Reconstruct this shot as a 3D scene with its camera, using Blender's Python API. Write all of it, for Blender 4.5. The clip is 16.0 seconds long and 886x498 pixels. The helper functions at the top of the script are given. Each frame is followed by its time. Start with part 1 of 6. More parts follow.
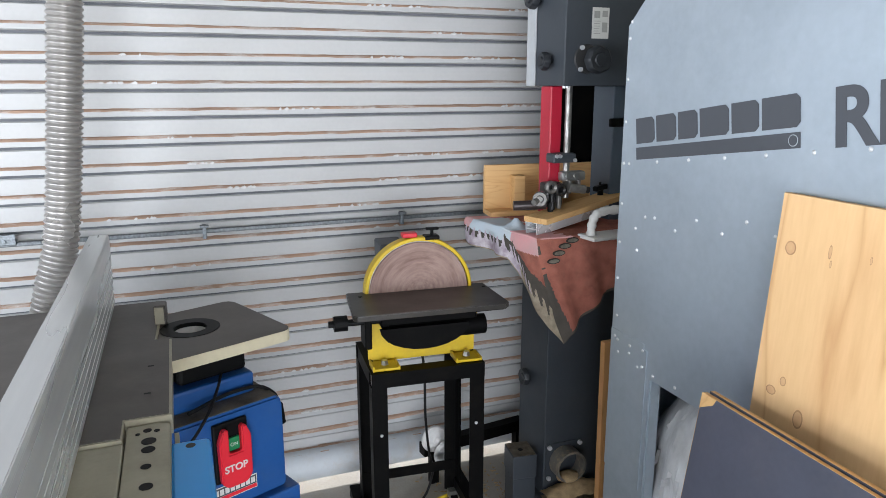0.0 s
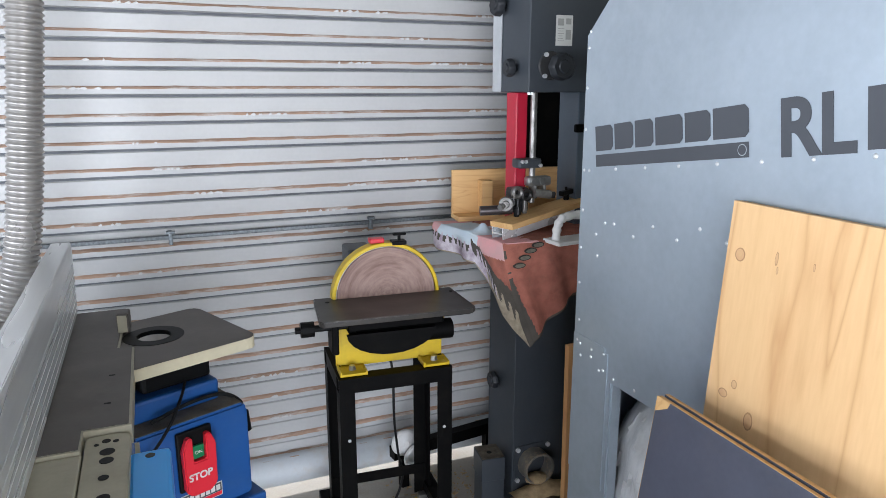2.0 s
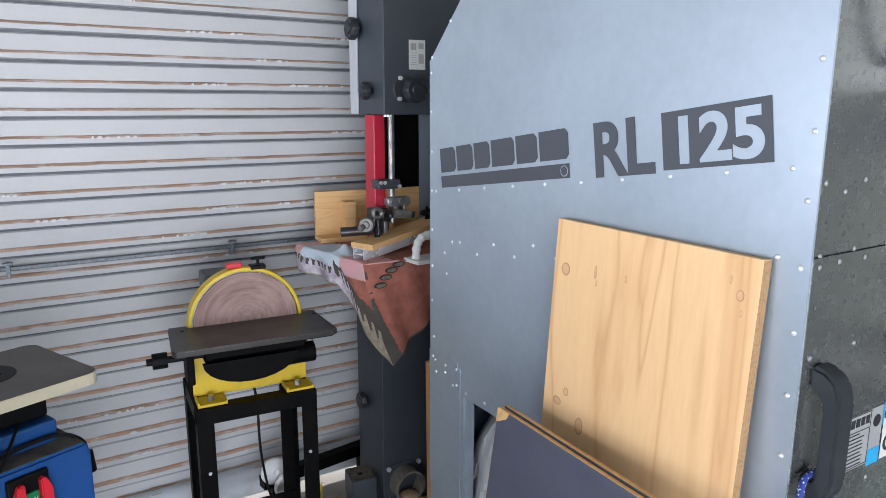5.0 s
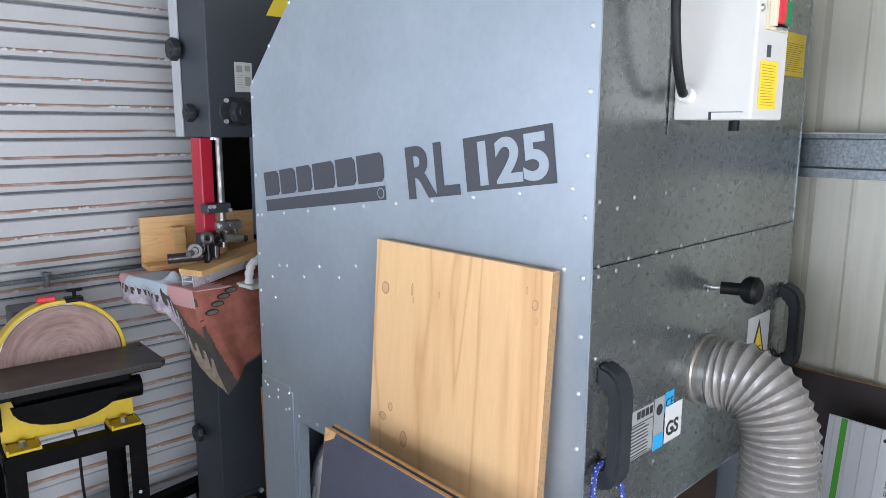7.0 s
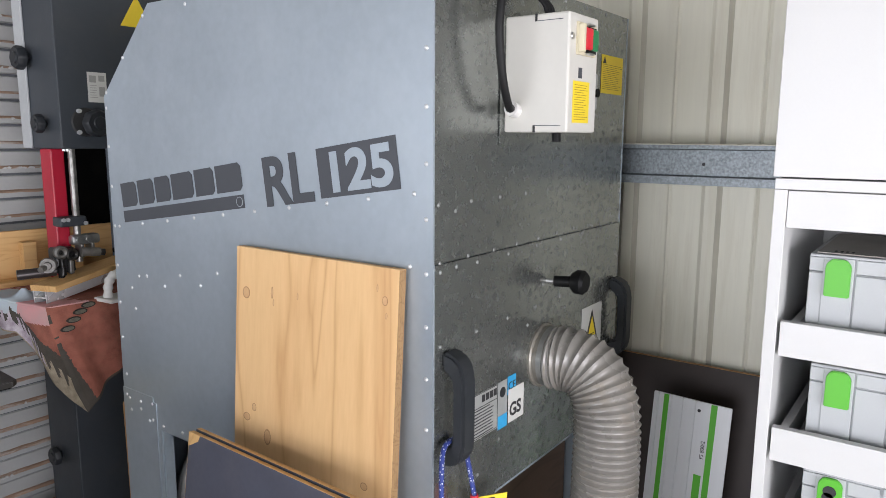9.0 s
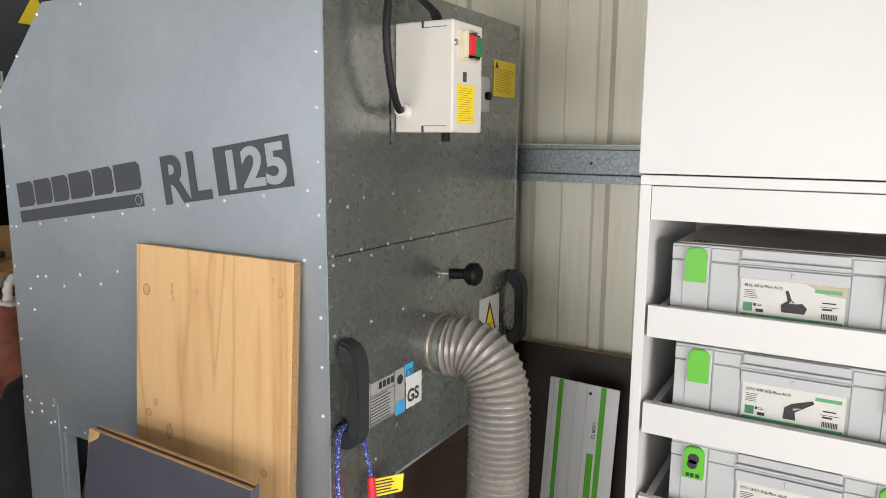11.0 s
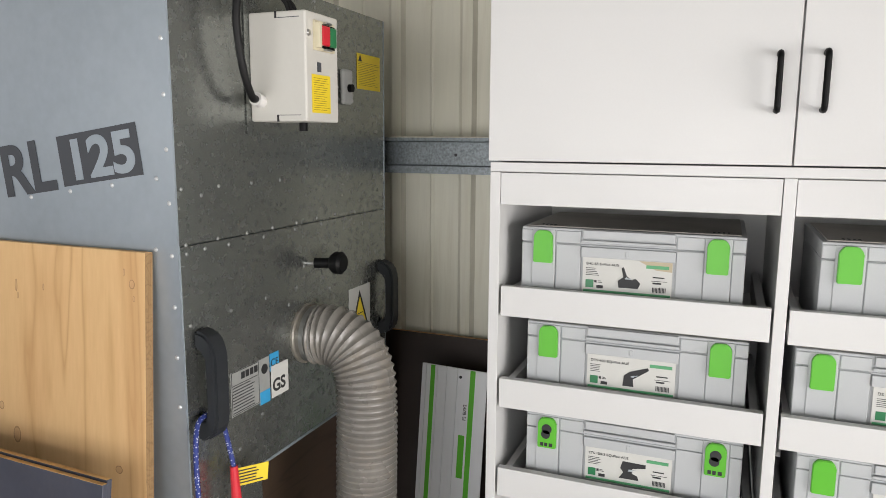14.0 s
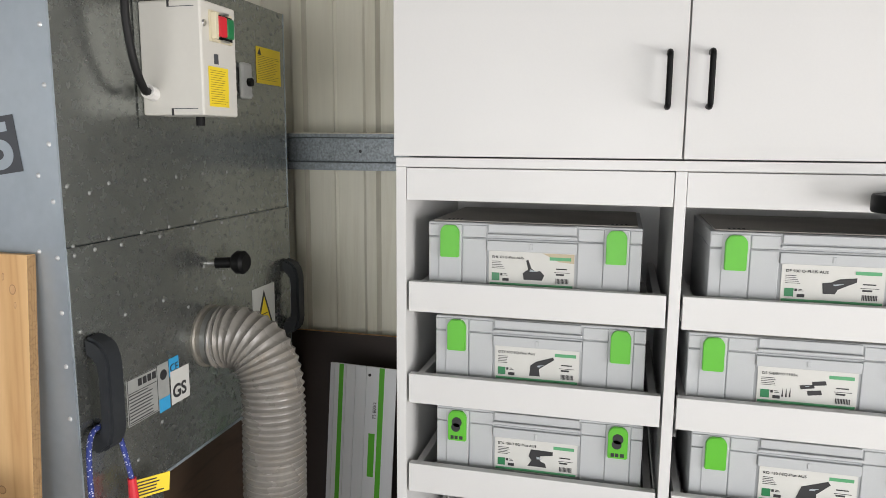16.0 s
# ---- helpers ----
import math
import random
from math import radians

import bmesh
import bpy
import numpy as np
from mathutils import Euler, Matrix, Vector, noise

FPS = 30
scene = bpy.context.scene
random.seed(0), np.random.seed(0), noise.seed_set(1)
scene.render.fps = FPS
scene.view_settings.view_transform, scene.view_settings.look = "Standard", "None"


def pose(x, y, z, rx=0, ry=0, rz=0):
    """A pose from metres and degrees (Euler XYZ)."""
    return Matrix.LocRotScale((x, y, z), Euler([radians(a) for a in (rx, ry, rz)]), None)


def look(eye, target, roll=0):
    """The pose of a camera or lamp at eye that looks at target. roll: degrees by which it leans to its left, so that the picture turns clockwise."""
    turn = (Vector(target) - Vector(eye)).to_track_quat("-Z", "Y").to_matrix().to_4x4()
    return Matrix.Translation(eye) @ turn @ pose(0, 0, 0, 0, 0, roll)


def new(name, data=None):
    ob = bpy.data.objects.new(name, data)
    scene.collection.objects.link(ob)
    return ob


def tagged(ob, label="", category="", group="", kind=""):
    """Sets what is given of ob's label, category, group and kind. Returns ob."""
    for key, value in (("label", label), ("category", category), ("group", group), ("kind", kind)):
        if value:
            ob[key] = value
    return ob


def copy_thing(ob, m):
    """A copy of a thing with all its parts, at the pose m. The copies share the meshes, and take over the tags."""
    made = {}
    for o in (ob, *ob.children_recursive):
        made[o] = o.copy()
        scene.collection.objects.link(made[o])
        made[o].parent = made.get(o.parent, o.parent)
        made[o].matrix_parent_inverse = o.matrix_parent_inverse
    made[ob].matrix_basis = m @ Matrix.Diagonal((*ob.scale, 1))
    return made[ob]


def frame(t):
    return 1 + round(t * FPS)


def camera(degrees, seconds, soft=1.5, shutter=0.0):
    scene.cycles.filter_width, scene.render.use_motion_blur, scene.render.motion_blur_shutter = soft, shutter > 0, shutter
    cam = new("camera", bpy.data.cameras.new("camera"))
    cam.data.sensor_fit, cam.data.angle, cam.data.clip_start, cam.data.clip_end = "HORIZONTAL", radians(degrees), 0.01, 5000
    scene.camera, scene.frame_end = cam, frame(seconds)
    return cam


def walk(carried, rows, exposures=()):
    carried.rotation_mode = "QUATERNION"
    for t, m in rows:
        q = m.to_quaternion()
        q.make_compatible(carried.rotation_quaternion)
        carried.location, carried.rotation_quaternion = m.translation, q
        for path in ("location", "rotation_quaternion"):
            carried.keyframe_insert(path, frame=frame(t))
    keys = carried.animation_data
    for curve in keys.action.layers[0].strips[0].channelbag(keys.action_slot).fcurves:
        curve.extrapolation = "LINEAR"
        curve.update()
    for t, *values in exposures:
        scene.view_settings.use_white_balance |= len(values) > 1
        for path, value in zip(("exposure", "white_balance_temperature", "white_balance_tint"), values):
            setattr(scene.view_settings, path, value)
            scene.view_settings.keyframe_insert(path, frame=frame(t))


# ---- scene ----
cam = camera(64.5, 16.0, soft=0.8)
METRES, EYE, TILT, LEAN, TURN = 0.5, 1.47, 0.0, 0.0, -20.7
ROWS = [
    (0.0, 0.0, 0.0, 0.0, -0.02, -13.19, 0.1),
    (0.5, 0.0144, 0.0016, 0.015, -0.36, -13.17, 0.05),
    (1.0, 0.0281, -0.0005, 0.0209, -0.77, -13.16, 0.03),
    (1.5, 0.0469, -0.0109, 0.0237, -1.25, -13.14, 0.01),
    (2.0, 0.0616, -0.0228, 0.029, -1.9, -13.09, -0.02),
    (2.5, 0.0843, -0.0328, 0.0324, -2.72, -13.03, -0.05),
    (3.0, 0.1132, -0.0428, 0.0382, -3.75, -12.9, -0.08),
    (3.5, 0.1445, -0.0535, 0.0441, -5.07, -12.7, -0.09),
    (6.0, 0.29, -0.1117, 0.056, -16.67, -10.71, -0.15),
    (6.5, 0.3167, -0.1427, 0.0623, -19.86, -10.32, -0.19),
    (7.0, 0.3317, -0.1771, 0.0714, -23.07, -10.04, -0.22),
    (7.5, 0.3347, -0.2178, 0.0771, -26.16, -9.74, -0.27),
    (8.0, 0.3317, -0.2654, 0.0833, -28.89, -9.5, -0.3),
    (8.5, 0.3244, -0.3195, 0.0805, -31.22, -9.29, -0.32),
    (9.0, 0.3196, -0.3842, 0.0715, -33.11, -9.08, -0.3),
    (11.5, 0.3563, -0.6057, 0.0579, -40.23, -8.83, -0.4),
    (12.0, 0.3777, -0.6387, 0.0434, -41.61, -8.76, -0.33),
    (12.5, 0.3902, -0.6725, 0.0365, -42.92, -8.71, -0.36),
    (13.0, 0.3955, -0.6971, 0.0322, -44.02, -8.72, -0.36),
    (13.5, 0.3964, -0.7138, 0.0292, -45.5, -8.71, -0.36),
    (14.0, 0.3966, -0.7273, 0.0197, -47.27, -8.69, -0.36),
    (14.5, 0.3954, -0.7264, 0.0141, -49.18, -8.76, -0.38),
    (15.0, 0.394, -0.7263, 0.0129, -51.01, -8.77, -0.38),
    (15.5, 0.3931, -0.7246, 0.0086, -52.98, -8.65, -0.39),
    (16.0, 0.3989, -0.7199, 0.006, -55.02, -8.73, -0.39),
]
walk(cam, [(t, pose(0, 0, EYE, TILT, LEAN, TURN) @ pose(METRES * x, METRES * y, METRES * z, 90 + pitch, roll, yaw)) for t, x, y, z, yaw, pitch, roll in ROWS],
     exposures=[(0, 0.47, 6150, 11), (2, 0.46, 6020, 12), (3.5, 0.42, 5950, 13), (6, 0.32, 5920, 14), (7.5, 0.29, 5900, 14), (9, 0.10, 6450, 15), (11.5, -0.05, 7050, 13), (12.5, -0.16, 7000, 13), (16, -0.28, 6850, 12)])

# ---- light ----
world = bpy.data.worlds.new("sky")
scene.world = world
world.use_nodes = True
wn = world.node_tree.nodes
sky = wn.new("ShaderNodeTexSky")
sky.sky_type, sky.sun_disc = "NISHITA", False
sky.sun_elevation, sky.sun_rotation = radians(26), radians(346)
world.node_tree.links.new(sky.outputs[0], wn["Background"].inputs[0])
wn["Background"].inputs[1].default_value = 0.12


def area_lamp(name, eye, target, sx, sy, watts, colour):
    d = bpy.data.lights.new(name, "AREA")
    d.shape, d.size, d.size_y, d.energy, d.color = "RECTANGLE", sx, sy, watts, colour
    ob = new(name, d)
    ob.matrix_world = look(eye, target)
    return ob


sun = new("sun", bpy.data.lights.new("sun", "SUN"))
sun.data.energy, sun.data.angle, sun.data.color = 5.0, radians(0.5), (1, 0.95, 0.88)
sun.matrix_world = look((-1.5, 6, 3.0), (0, 0, 0))
# daylight through an unseen wide west opening; both south lamps are added fill
area_lamp("opening_daylight", (-3.28, 0.2, 0.98), (0, 0.2, 0.98), 3.6, 1.95, 140, (0.91, 0.95, 1.0))
area_lamp("south_fill", (-0.9, -3.48, 0.85), (-0.9, 0, 0.85), 3.2, 1.65, 205, (0.96, 0.97, 1.0))
area_lamp("southeast_fill", (1.35, -3.46, 1.9), (1.35, 0, 1.9), 0.85, 1.0, 10, (1.0, 0.96, 0.9))

# ---- materials ----


def mat(name, colour, rough=0.6, metal=0.0, vary=0.12, scale=6.0, bump=0.15, fine=90.0, colour2=None, stretch=(1, 1, 1), dirt=0.0, dirt_colour=(0.2, 0.15, 0.1), spec=0.5):
    """Painted or plain surface: base colour that wanders at two scales, with fine relief."""
    m = bpy.data.materials.new(name)
    m.use_nodes = True
    nt = m.node_tree
    n, l = nt.nodes, nt.links
    b = n["Principled BSDF"]
    b.inputs["Roughness"].default_value, b.inputs["Metallic"].default_value = rough, metal
    b.inputs["Specular IOR Level"].default_value = spec
    tc = n.new("ShaderNodeTexCoord")
    mp = n.new("ShaderNodeMapping")
    mp.inputs["Scale"].default_value = stretch
    l.new(tc.outputs["Object"], mp.inputs[0])
    big = n.new("ShaderNodeTexNoise")
    big.inputs["Scale"].default_value, big.inputs["Detail"].default_value = scale, 6
    l.new(mp.outputs[0], big.inputs["Vector"])
    small = n.new("ShaderNodeTexNoise")
    small.inputs["Scale"].default_value, small.inputs["Detail"].default_value = fine, 4
    l.new(mp.outputs[0], small.inputs["Vector"])
    c2 = colour2 or tuple(max(0, c * (1 - vary * 2)) for c in colour)
    mix = n.new("ShaderNodeMix")
    mix.data_type = "RGBA"
    mix.inputs[6].default_value, mix.inputs[7].default_value = (*colour, 1), (*c2, 1)
    add = n.new("ShaderNodeMath")
    add.operation = "MULTIPLY_ADD"
    l.new(small.outputs[0], add.inputs[0])
    add.inputs[1].default_value = 0.35
    l.new(big.outputs[0], add.inputs[2])
    ramp = n.new("ShaderNodeMapRange")
    ramp.inputs[1].default_value, ramp.inputs[2].default_value = 0.45, 0.9
    l.new(add.outputs[0], ramp.inputs[0])
    l.new(ramp.outputs[0], mix.inputs[0])
    out = mix.outputs[2]
    if dirt:
        dn = n.new("ShaderNodeTexNoise")
        dn.inputs["Scale"].default_value, dn.inputs["Detail"].default_value, dn.inputs["Roughness"].default_value = scale * 1.7, 8, 0.7
        l.new(mp.outputs[0], dn.inputs["Vector"])
        dr = n.new("ShaderNodeMapRange")
        dr.inputs[1].default_value, dr.inputs[2].default_value, dr.inputs[4].default_value = 0.5, 0.75, dirt
        l.new(dn.outputs[0], dr.inputs[0])
        dm = n.new("ShaderNodeMix")
        dm.data_type = "RGBA"
        dm.inputs[7].default_value = (*dirt_colour, 1)
        l.new(dr.outputs[0], dm.inputs[0])
        l.new(out, dm.inputs[6])
        out = dm.outputs[2]
    l.new(out, b.inputs["Base Color"])
    rr = n.new("ShaderNodeMapRange")
    rr.inputs[3].default_value, rr.inputs[4].default_value = max(0.05, rough - 0.08), min(1, rough + 0.1)
    l.new(big.outputs[0], rr.inputs[0])
    l.new(rr.outputs[0], b.inputs["Roughness"])
    if bump:
        bp = n.new("ShaderNodeBump")
        bp.inputs["Strength"].default_value, bp.inputs["Distance"].default_value = bump, 0.002
        l.new(small.outputs[0], bp.inputs["Height"])
        l.new(bp.outputs[0], b.inputs["Normal"])
    return m


def wood(name, light, dark, axis=2, rings=14.0, rough=0.6, dist=3.0):
    """Timber with long grain along one axis, darker growth lines and a few knots."""
    m = mat(name, light, rough, bump=0.1)
    nt = m.node_tree
    n, l = nt.nodes, nt.links
    b = n["Principled BSDF"]
    tc = n.new("ShaderNodeTexCoord")
    mp = n.new("ShaderNodeMapping")
    s = [1, 1, 1]
    s[axis] = 0.12
    mp.inputs["Scale"].default_value = s
    l.new(tc.outputs["Object"], mp.inputs[0])
    wv = n.new("ShaderNodeTexNoise")
    wv.inputs["Scale"].default_value, wv.inputs["Detail"].default_value, wv.inputs["Distortion"].default_value = rings, 3, dist * 0.2
    l.new(mp.outputs[0], wv.inputs["Vector"])
    mul = n.new("ShaderNodeMath")
    mul.operation = "MULTIPLY"
    mul.inputs[1].default_value = 7
    l.new(wv.outputs[0], mul.inputs[0])
    fr = n.new("ShaderNodeMath")
    fr.operation = "PINGPONG"
    fr.inputs[1].default_value = 0.5
    l.new(mul.outputs[0], fr.inputs[0])
    pw = n.new("ShaderNodeMath")
    pw.operation = "POWER"
    pw.inputs[1].default_value = 4.0
    dbl = n.new("ShaderNodeMath")
    dbl.operation = "MULTIPLY"
    dbl.inputs[1].default_value = 2.0
    l.new(fr.outputs[0], dbl.inputs[0])
    l.new(dbl.outputs[0], pw.inputs[0])
    fi = n.new("ShaderNodeTexNoise")
    fi.inputs["Scale"].default_value, fi.inputs["Detail"].default_value = 160, 4
    l.new(mp.outputs[0], fi.inputs["Vector"])
    s1 = n.new("ShaderNodeMath")
    s1.operation = "MULTIPLY_ADD"
    s1.inputs[1].default_value = 0.5
    l.new(pw.outputs[0], s1.inputs[0])
    f2 = n.new("ShaderNodeMath")
    f2.operation = "MULTIPLY"
    f2.inputs[1].default_value = 0.35
    l.new(fi.outputs[0], f2.inputs[0])
    l.new(f2.outputs[0], s1.inputs[2])
    mx = n.new("ShaderNodeMath")
    mx.operation = "MAXIMUM"
    l.new(s1.outputs[0], mx.inputs[0])
    mx.inputs[1].default_value = 0.0
    mix = n.new("ShaderNodeMix")
    mix.data_type = "RGBA"
    mix.inputs[6].default_value, mix.inputs[7].default_value = (*light, 1), (*dark, 1)
    l.new(mx.outputs[0], mix.inputs[0])
    l.new(mix.outputs[2], b.inputs["Base Color"])
    return m


# same zinc twice: daylight tinted into the first, front-face shade into the second
GALV = mat("zinc_in_daylight", (0.435, 0.50, 0.56), 0.36, 0.60, vary=0.09, scale=3, bump=0.04, fine=60, dirt=0.3, dirt_colour=(0.52, 0.58, 0.63))
GALV_SHADE = mat("zinc_in_shade", (0.29, 0.305, 0.29), 0.25, 0.85, vary=0.03, scale=75, bump=0.012, fine=150, dirt=0.1, dirt_colour=(0.25, 0.25, 0.22))
SPANGLE = mat("galvanised_steel", (0.27, 0.30, 0.32), 0.45, 0.6, vary=0.25, scale=170, bump=0.05, fine=200)
PLATE = mat("dull_printed_foil", (0.37, 0.38, 0.365), 0.4, 0.2, vary=0.08, scale=30, bump=0.02)
RIVET = mat("rivet_steel", (0.74, 0.76, 0.77), 0.3, 0.5, bump=0)
DECAL = mat("dark_grey_print", (0.055, 0.06, 0.07), 0.55, vary=0.05, bump=0)
PALE = mat("pale_print", (0.37, 0.41, 0.44), 0.5, bump=0)
DOORPAINT = mat("door_enamel", (0.492, 0.494, 0.487), 0.5, vary=0.06, scale=2.5, bump=0.04, dirt=0.2, dirt_colour=(0.5, 0.49, 0.45))
ROLL = mat("chalky_door_enamel", (0.60, 0.63, 0.65), 0.5, vary=0.06, scale=5, bump=0.1, dirt=0.7, dirt_colour=(0.50, 0.42, 0.34))
FLAKE = mat("loose_white_paint", (0.62, 0.615, 0.60), 0.7, vary=0.06, scale=60, bump=0.2)
# dark grey stands in for the shade in the slat joints
JOINT_SHADE = mat("shaded_slat_joint", (0.13, 0.138, 0.15), 0.7, vary=0.2, scale=12, bump=0.1)
DUST = mat("dusty_ledge", (0.52, 0.345, 0.245), 0.9, vary=0.2, scale=14, bump=0.4, stretch=(0.3, 1, 1), dirt=1.0, dirt_colour=(0.80, 0.78, 0.75))
WALLSHEET = mat("wall_sheet", (0.85, 0.825, 0.70), 0.42, vary=0.06, scale=9, bump=0.04, stretch=(1, 1, 0.07), dirt=0.40, dirt_colour=(0.50, 0.44, 0.30))
# walls out of view, kept dark so that they return little light
DARKWALL = mat("unseen_dark_wall", (0.24, 0.225, 0.20), 0.7, vary=0.15, scale=3, bump=0.05, dirt=0.3, dirt_colour=(0.13, 0.11, 0.09))
BROWNSTREAK = mat("brown_streaked_flank", (0.66, 0.63, 0.53), 0.55, vary=0.15, scale=4, bump=0.05, stretch=(1, 1, 0.12), dirt=0.6, dirt_colour=(0.38, 0.31, 0.20))
# unseen roof, darkened to lower the fill from above
ROOF = mat("unseen_dark_roof", (0.15, 0.145, 0.135), 0.7, vary=0.1, scale=3, bump=0.04)
WHITE = mat("white_laminate", (0.618, 0.618, 0.612), 0.38, vary=0.02, scale=3, bump=0.03, fine=250)
WHITE_IN = mat("white_board", (0.65, 0.648, 0.64), 0.5, vary=0.03, scale=4, bump=0.03)
CASE = mat("grey_plastic", (0.435, 0.452, 0.462), 0.45, vary=0.04, scale=5, bump=0.03, fine=400)
CASE_TOP = mat("dusty_grey_plastic", (0.42, 0.40, 0.37), 0.75, vary=0.15, scale=9, bump=0.1, fine=300)
GREEN = mat("green_plastic", (0.085, 0.43, 0.02), 0.42, vary=0.03, bump=0.03)
BLACK = mat("black_plastic", (0.005, 0.0052, 0.0055), 0.45, vary=0.1, bump=0.1, dirt=0.1, dirt_colour=(0.035, 0.032, 0.03), spec=0.12)
BLACKSTEEL = mat("black_painted_steel", (0.004, 0.004, 0.004), 0.5, vary=0.2, scale=9, bump=0.08, dirt=0.2, dirt_colour=(0.028, 0.022, 0.015), spec=0.06)
CHARCOAL = mat("charcoal_plastic", (0.020, 0.023, 0.027), 0.45, vary=0.1, bump=0.1, spec=0.35, dirt=0.2, dirt_colour=(0.07, 0.07, 0.07))
DARKGREY = mat("dark_grey_enamel", (0.048, 0.056, 0.066), 0.45, vary=0.08, scale=5, bump=0.03, spec=0.3, dirt=0.12, dirt_colour=(0.10, 0.09, 0.075))
RED = mat("red_enamel", (0.45, 0.012, 0.035), 0.4, vary=0.08, bump=0.03)
YELLOW = mat("yellow_enamel", (0.66, 0.46, 0.006), 0.4, vary=0.1, scale=8, bump=0.05, dirt=0.25, dirt_colour=(0.3, 0.22, 0.06))
YSTICK = mat("yellow_sticker", (0.80, 0.60, 0.03), 0.5, vary=0.03, bump=0)
BLUE = mat("blue_enamel", (0.010, 0.072, 0.255), 0.4, vary=0.08, scale=6, bump=0.04, dirt=0.15, dirt_colour=(0.08, 0.12, 0.2))
LBLUE = mat("blue_plastic", (0.03, 0.36, 0.90), 0.35, vary=0.03, bump=0.03)
CASTTOP = mat("grey_brown_laminate", (0.105, 0.092, 0.080), 0.5, vary=0.1, scale=8, bump=0.05, dirt=0.25, dirt_colour=(0.2, 0.17, 0.14))
CREAM = mat("cream_edge", (0.66, 0.60, 0.42), 0.55, vary=0.08, scale=12, bump=0.08)
CREAMMETAL = mat("cream_cast_metal", (0.42, 0.39, 0.29), 0.5, vary=0.1, scale=9, bump=0.08, dirt=0.3, dirt_colour=(0.2, 0.17, 0.12))
ALU = mat("aluminium", (0.80, 0.82, 0.83), 0.27, 0.40, vary=0.08, scale=10, bump=0.04, stretch=(1, 0.08, 1))
ALU2 = mat("anodised_aluminium", (0.72, 0.73, 0.74), 0.42, 0.25, vary=0.05, bump=0.03, stretch=(1, 1, 0.1))
STEEL = mat("bright_steel", (0.55, 0.55, 0.54), 0.3, 0.9, vary=0.2, scale=18, bump=0.05)
GREYHOSE = mat("grey_hose_plastic", (0.225, 0.212, 0.192), 0.27, vary=0.12, scale=12, bump=0.06, dirt=0.35, dirt_colour=(0.30, 0.24, 0.17))
PAPER = mat("printed_paper", (0.56, 0.56, 0.53), 0.55, vary=0.03, bump=0)
PRINTGREEN = mat("print_green", (0.08, 0.34, 0.15), 0.5, bump=0)
FAINT = mat("brown_small_print", (0.30, 0.21, 0.02), 0.6, bump=0)
INK = mat("black_ink", (0.02, 0.02, 0.022), 0.6, bump=0)
SKYBLUE = mat("blue_sticker", (0.03, 0.33, 0.62), 0.5, bump=0)
SWITCHRED = mat("red_switch_plastic", (0.62, 0.02, 0.035), 0.35, vary=0.03, bump=0.02)
SWITCHGREEN = mat("green_switch_plastic", (0.01, 0.17, 0.06), 0.35, vary=0.03, bump=0.02)
CONCRETE = mat("concrete", (0.47, 0.44, 0.39), 0.85, vary=0.15, scale=4, bump=0.4, fine=120, dirt=0.5, dirt_colour=(0.38, 0.29, 0.19))
GROUND = mat("pale_gravel", (0.5, 0.48, 0.44), 0.9, vary=0.2, scale=5, bump=0.4)
PINEPLY = wood("pine_plywood", (0.775, 0.515, 0.255), (0.50, 0.255, 0.10), axis=2, rings=5.0, dist=4.0)
KNOT = mat("pine_knot", (0.64, 0.40, 0.20), 0.6, vary=0.3, scale=60, bump=0.1, colour2=(0.54, 0.30, 0.145))
KNOTRIM = mat("pine_knot_rim", (0.50, 0.275, 0.125), 0.6, vary=0.2, scale=60, bump=0.1)
PLYEDGE = wood("plywood_edge", (0.36, 0.22, 0.10), (0.20, 0.11, 0.045), axis=1, rings=30)
PINE = wood("pine_timber", (0.68, 0.43, 0.185), (0.50, 0.27, 0.09), axis=0, rings=16)
ORANGEPLY = wood("reddish_plywood", (0.52, 0.28, 0.11), (0.36, 0.17, 0.06), axis=2, rings=10)
FILMFACE = mat("dark_film_faced_board", (0.080, 0.085, 0.112), 0.36, vary=0.12, scale=7, bump=0.04, dirt=0.25, dirt_colour=(0.13, 0.12, 0.13))
BROWNBOARD = mat("dark_brown_board", (0.032, 0.018, 0.014), 0.5, vary=0.15, scale=6, bump=0.05)
RUBBER = mat("rubber_cable", (0.007, 0.007, 0.0075), 0.5, bump=0.03, spec=0.25)
SAWDUST = mat("sawdust", (0.55, 0.40, 0.22), 0.95, vary=0.2, scale=40, bump=0.8, fine=300)
PVC = mat("white_pvc", (0.72, 0.71, 0.69), 0.45, vary=0.06, scale=6, bump=0.05, dirt=0.35, dirt_colour=(0.5, 0.44, 0.36))
BAG = mat("clear_plastic_bag", (0.72, 0.735, 0.75), 0.2, vary=0.1, scale=14, bump=1.0, fine=28, stretch=(1.6, 1.6, 0.5), dirt=0.4, dirt_colour=(0.40, 0.42, 0.44))

# ---- builders ----


def thing(name, label, category, group="", m=None):
    ob = new(name)
    ob.empty_display_size = 0.1
    if m is not None:
        ob.matrix_basis = m
    return tagged(ob, label, category, group)


def part(name, bm, material, parent=None, label="", smooth=False):
    me = bpy.data.meshes.new(name)
    bmesh.ops.recalc_face_normals(bm, faces=bm.faces)
    bm.to_mesh(me)
    bm.free()
    for mt in material if isinstance(material, (list, tuple)) else [material]:
        me.materials.append(mt)
    if smooth:
        for p in me.polygons:
            p.use_smooth = True
        me.set_sharp_from_angle(angle=radians(38))
    ob = new(name, me)
    ob.parent = parent
    if label:
        tagged(ob, label)
    return ob


def share(ob, parent, m):
    """Another object on the same mesh."""
    o = new(ob.name, ob.data)
    o.parent = parent
    o.matrix_basis = m
    return o


